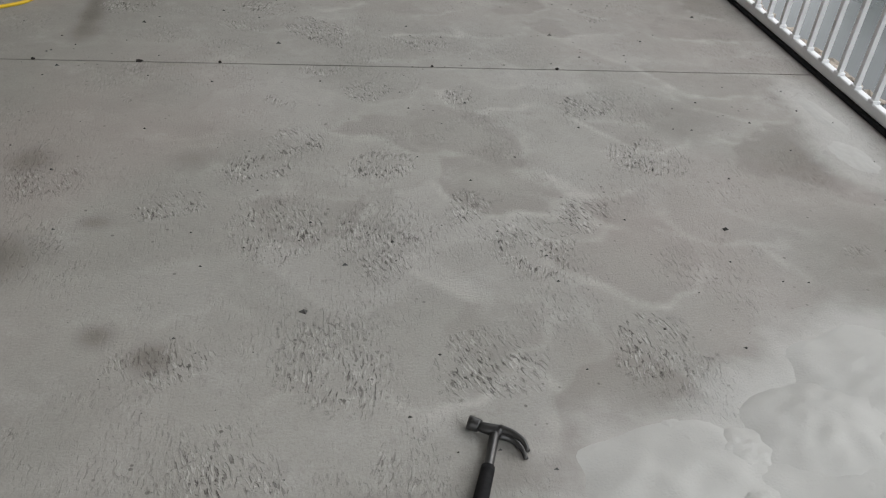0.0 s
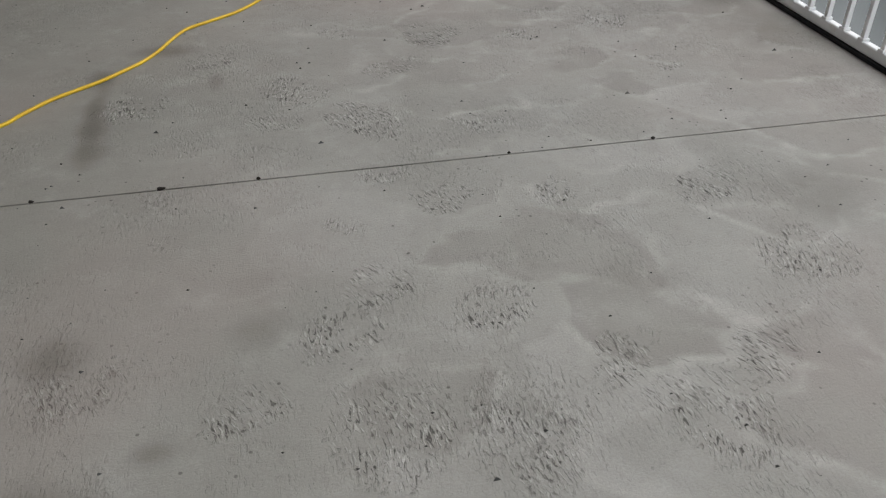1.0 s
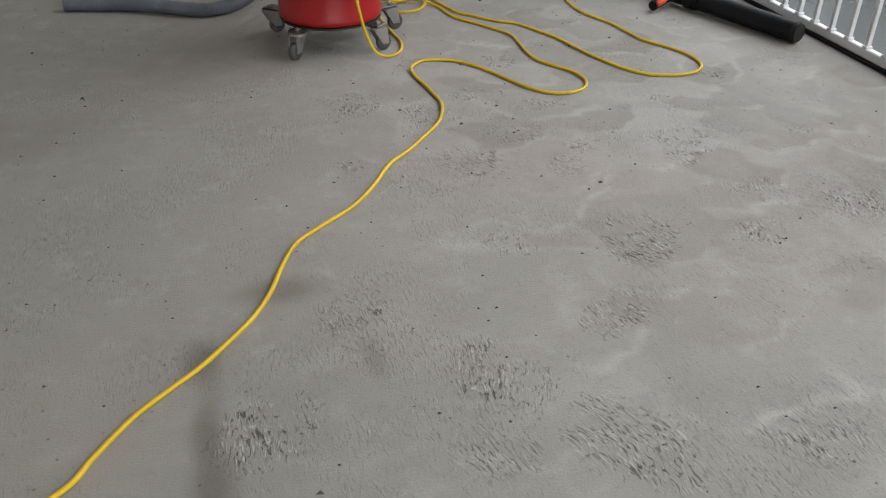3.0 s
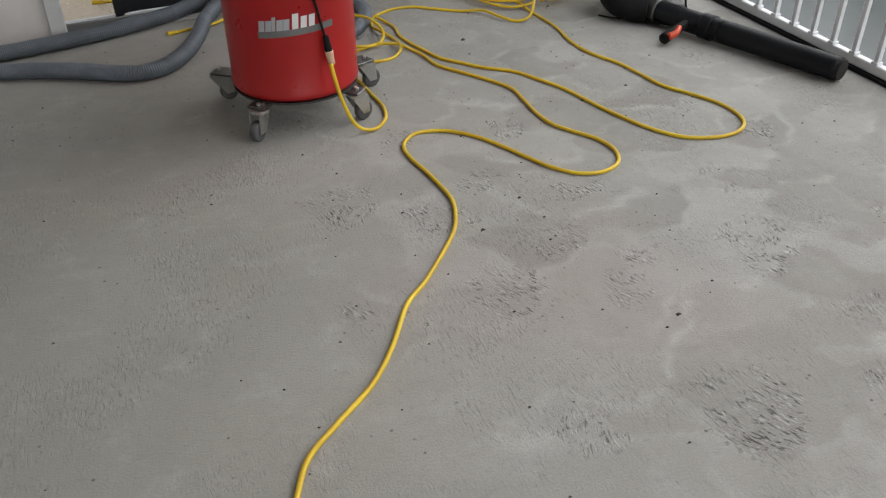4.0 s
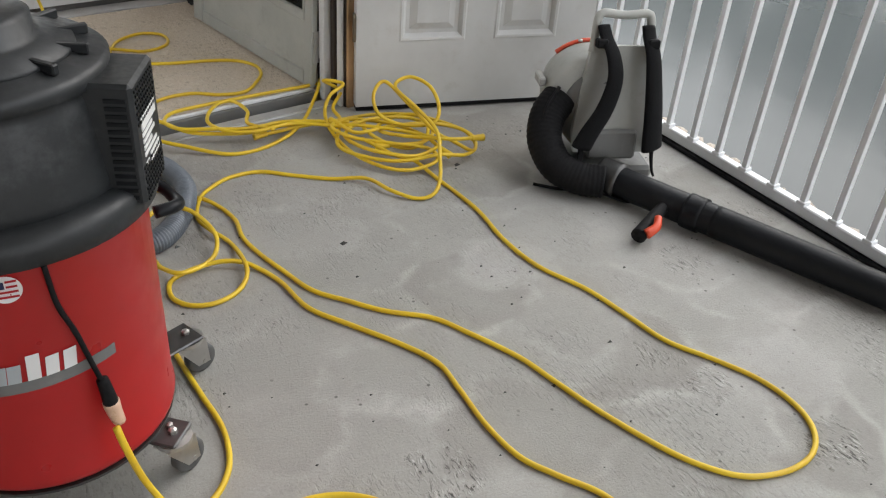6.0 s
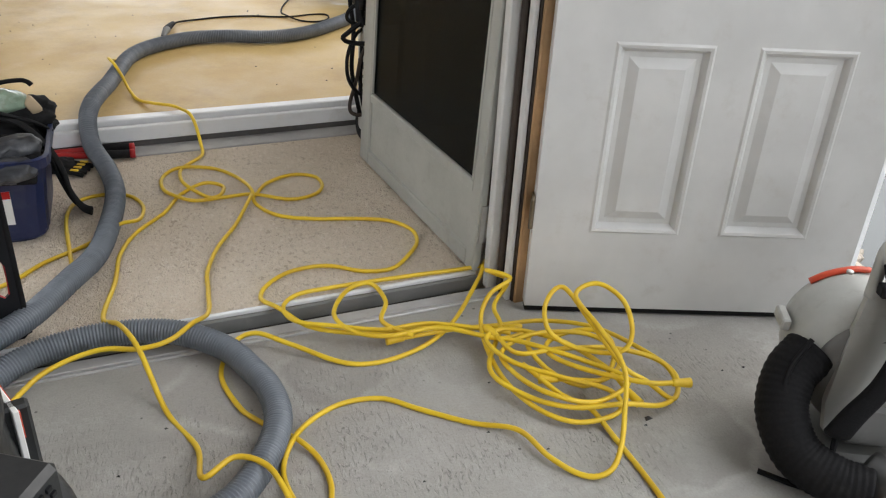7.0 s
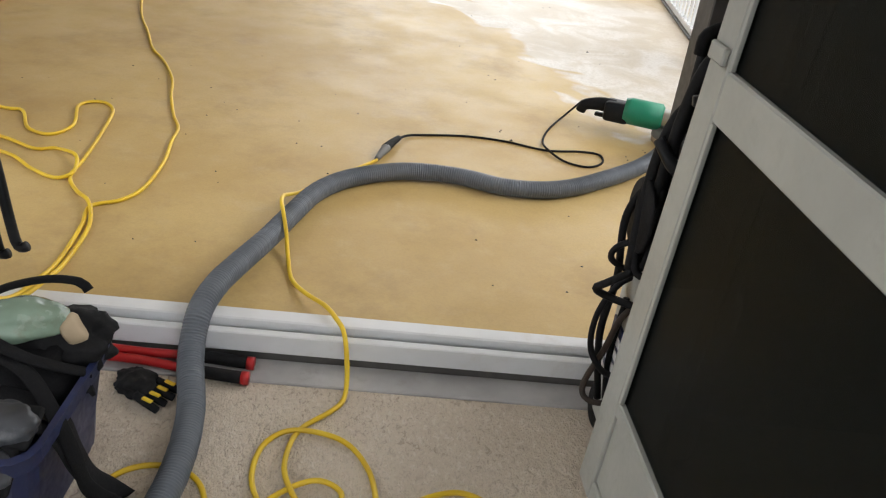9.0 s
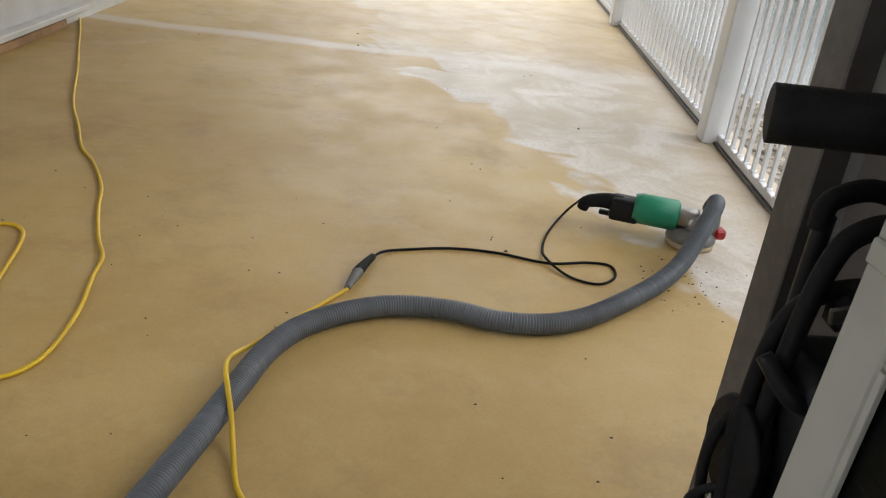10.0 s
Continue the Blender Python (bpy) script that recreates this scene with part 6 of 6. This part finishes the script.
# ---- terrace: grinder with its lead ----
def grinder():
    z = TERRACE_TOP
    g = thing("angle_grinder", "green and black angle grinder with a dust shroud", "angle grinder", at=Matrix.Translation((1.70, 5.70, z)) @ Matrix.Rotation(radians(167), 4, "Z"))
    # local x runs from the grinding head back along the body to the handle
    part("shroud", lathe([(0.088, 0.022), (0.094, 0.026), (0.094, 0.052), (0.080, 0.064), (0.045, 0.070)], 32), MIDGREY, g, "dusty round dust shroud", True)
    part("brush_ring", lathe([(0.084, 0.0), (0.090, 0.002), (0.092, 0.024), (0.084, 0.025)], 32), BEIGE, g, "beige brush skirt", True)
    part("gear_head", lathe([(0.040, 0.066), (0.042, 0.072), (0.040, 0.112), (0.028, 0.126), (0.012, 0.130)], 24), STEEL, g, "silver gear head", True)
    part("gear_case", boxed(-0.015, 0.075, -0.036, 0.036, 0.072, 0.140, bevel=0.012, seg=2), STEEL, g, "silver gear case", True)
    part("motor_body", lathe([(0.046, 0.060), (0.060, 0.072), (0.060, 0.205), (0.054, 0.232)], 24, Matrix.Translation((0.0, 0, 0.104)) @ Matrix.Rotation(radians(90), 4, "Y") @ Matrix.Rotation(radians(90), 4, "Z")), GREEN, g, "green motor body", True)
    part("name_bar", boxed(0.10, 0.17, -0.0585, -0.052, 0.095, 0.118, bevel=0.0), MIDGREY, g)
    part("rear_body", boxed(0.205, 0.320, -0.046, 0.046, 0.046, 0.136, bevel=0.015, seg=2), BLACK, g, "black rear housing", True)
    part("handle", tube([(0.28, 0, 0.102), (0.33, 0, 0.108), (0.38, 0, 0.100), (0.415, 0, 0.086), (0.426, 0, 0.056)], (0.036, 0.022), 0.01, 14), RUBBER, g, "black rear grip", True)
    part("lever", boxed(0.285, 0.36, -0.012, 0.012, 0.050, 0.068, bevel=0.004), BLACK, g)
    part("dust_port", tube([(-0.060, -0.01, 0.05), (-0.062, -0.012, 0.10), (-0.052, -0.012, 0.16)], 0.034, 0.01, 18), MIDGREY, g, "", True)
    part("red_guard", boxed(-0.115, -0.070, 0.01, 0.060, 0.045, 0.085, bevel=0.008, m=Matrix.Rotation(radians(25), 4, "Z")), RED, g, "red plastic guard piece")
    lead = [(1.285, 5.805, z + 0.10), (1.228, 5.828, z + 0.02), (1.149, 5.638, z + 0.005), (1.119, 5.478, z + 0.005), (1.133, 5.366, z + 0.014), (1.206, 5.276, z + 0.005), (1.30, 5.25, z + 0.005), (1.363, 5.317, z + 0.005),
            (1.358, 5.404, z + 0.005), (1.277, 5.409, z + 0.005), (1.133, 5.366, z + 0.005), (0.953, 5.399, z + 0.005), (0.792, 5.391, z + 0.005), (0.635, 5.338, z + 0.005), (0.555, 5.29, z + 0.008), (0.524, 5.20, z + 0.016)]
    inv = g.matrix_world.inverted()
    part("power_lead", tube([inv @ Vector(p) for p in lead], 0.0048, 0.012, 8), RUBBER, g, "black power lead", True)
    plug = part("plug", tube([inv @ Vector(p) for p in ((0.530, 5.225, z + 0.018), (0.512, 5.16, z + 0.02), (0.497, 5.095, z + 0.019))], (0.012, 0.019), 0.01, 12), RUBBER, g, "black moulded plug", True)
    part("connector", tube([inv @ Vector(p) for p in ((0.499, 5.10, z + 0.019), (0.488, 5.045, z + 0.016), (0.479, 5.0, z + 0.010))], (0.019, 0.010), 0.01, 12), MIDGREY, g, "grey cord connector", True)


grinder()


# ---- porch: hammer and ground dust ----
def hammer():
    h = thing("claw_hammer", "dark steel claw hammer lying on the concrete", "hammer", at=Matrix.Translation((0.816, -3.432, 0.0)) @ Matrix.Rotation(radians(-10), 4, "Z"))
    part("head", tube([(-0.052, 0.03, 0.016), (-0.036, 0.025, 0.016), (-0.030, 0.022, 0.016)], (0.0145, 0.0125), 0.006, 14), DARKSTEEL, h, "dark steel striking face", True)
    part("cheek", tube([(-0.031, 0.022, 0.016), (-0.012, 0.016, 0.017), (0.012, 0.012, 0.017)], (0.010, 0.013), 0.006, 12), DARKSTEEL, h, "", True)
    for s in (-1, 1):
        part("claw", tube([(0.008, 0.012 + 0.003 * s, 0.017 + 0.005 * s), (0.032, 0.004, 0.017 + 0.008 * s), (0.052, -0.014, 0.016 + 0.010 * s), (0.060, -0.036, 0.014 + 0.011 * s)], (0.009, 0.0045), 0.005, 10), DARKSTEEL, h, "curved claw", True)
    part("neck", tube([(0.0, 0.012, 0.016), (-0.006, -0.03, 0.015), (-0.014, -0.085, 0.014)], (0.010, 0.009), 0.01, 12), DARKSTEEL, h, "worn steel neck", True)
    part("grip", tube([(-0.013, -0.075, 0.014), (-0.024, -0.14, 0.016), (-0.038, -0.22, 0.017), (-0.048, -0.275, 0.016)], (0.013, 0.016), 0.012, 14), RUBBER, h, "black rubber grip", True)


hammer()


def dust_heap(x, y, rx, ry, h, seed, turn=0.0):
    """A soft low mound that thins out to nothing."""
    n = 26
    vs, fs = [], []
    off = Vector((seed * 2.3, seed * 5.1, 0))
    for j in range(n + 1):
        for i in range(n + 1):
            u, v = 2 * i / n - 1, 2 * j / n - 1
            px, py = u * rx, v * ry
            d = math.hypot(u, v) * (1 + 0.22 * noise.noise(Vector((u * 1.6, v * 1.6, 0)) + off))
            z = h * max(0.0, 1 - d * d) ** 0.8 * (1 + 0.25 * noise.noise(Vector((u * 5, v * 5, 1)) + off)) - 0.004
            vs.append((x + px * math.cos(turn) - py * math.sin(turn), y + px * math.sin(turn) + py * math.cos(turn), z))
    for j in range(n):
        for i in range(n):
            a = j * (n + 1) + i
            fs.append((a, a + 1, a + n + 2, a + n + 1))
    me = bpy.data.meshes.new("dust_pile")
    me.from_pydata(vs, [], fs)
    me.materials.append(DUST)
    for p in me.polygons:
        p.use_smooth = True
    return tagged(new("dust_pile", me), "soft pile of pale concrete dust on the floor", "dust pile", "dust piles", "stuff")


for i, (x, y, rx, ry, hh, a) in enumerate(((1.16, -3.57, 0.22, 0.17, 0.030, 0.2), (1.50, -3.44, 0.22, 0.15, 0.030, 0.5), (1.72, -3.27, 0.24, 0.16, 0.030, 0.3), (1.42, -3.68, 0.30, 0.22, 0.026, 0.0),
                                           (1.9, -3.5, 0.3, 0.3, 0.016, 0.0), (2.27, -1.98, 0.06, 0.22, 0.007, 0.12), (2.22, -2.28, 0.09, 0.15, 0.007, 0.1), (0.82, -3.66, 0.16, 0.10, 0.010, 0.1))):
    dust_heap(x, y, rx, ry, hh, i + 1, a)

puffs = random.Random(8)
for i in range(16):
    k = puffs.random()
    px, py = 0.98 + 0.95 * k + puffs.uniform(-0.08, 0.08), -3.58 + 0.40 * k - abs(puffs.gauss(0, 0.12))
    dust_heap(px, py, puffs.uniform(0.07, 0.14), puffs.uniform(0.06, 0.11), puffs.uniform(0.016, 0.030), 20 + i, puffs.uniform(0, 3))

# crumbs and chips lying about
rng = random.Random(21)
crumb_verts, crumb_faces = [], []
for i in range(780):
    if i < 650:
        x, y, z = rng.uniform(-1.6, 2.3), rng.uniform(-4.6, 2.2), 0.0
    else:
        x, y, z = rng.uniform(-1.5, 1.9), rng.uniform(4.15, 9.0), TERRACE_TOP
        if rng.random() < 0.3:
            x, y = rng.gauss(1.62, 0.10), rng.gauss(5.35, 0.12)
    s = rng.uniform(0.0015, 0.0045) * (2.0 if rng.random() < 0.06 else 1)
    n = len(crumb_verts)
    a = rng.uniform(0, 6.28)
    for k in range(3):
        crumb_verts.append((x + s * 1.6 * math.cos(a + 2.1 * k), y + s * math.sin(a + 2.1 * k), z - 0.0005))
    crumb_verts.append((x, y, z + s * 1.1))
    crumb_faces += [(n, n + 1, n + 3), (n + 1, n + 2, n + 3), (n + 2, n, n + 3)]
me = bpy.data.meshes.new("debris_crumbs")
me.from_pydata(crumb_verts, [], crumb_faces)
me.materials.append(DARKSTEEL)
tagged(new("debris_crumbs", me), "dark crumbs and chips scattered over the floors", "debris", kind="stuff")
# larger chips in the joint
for x, s in ((-0.105, 0.013), (1.37, 0.008), (0.16, 0.006), (-0.44, 0.007), (0.9, 0.005)):
    bm = cloth_lump(s, s * 0.55, 0.006, x * 10, 0.4, 2)
    ob = single("joint_chip", bm, DARK, "dark chip of broken joint filler", "chip", "chips in the joint")
    ob.location = (x, joint_y(x) + 0.006, 0.001)
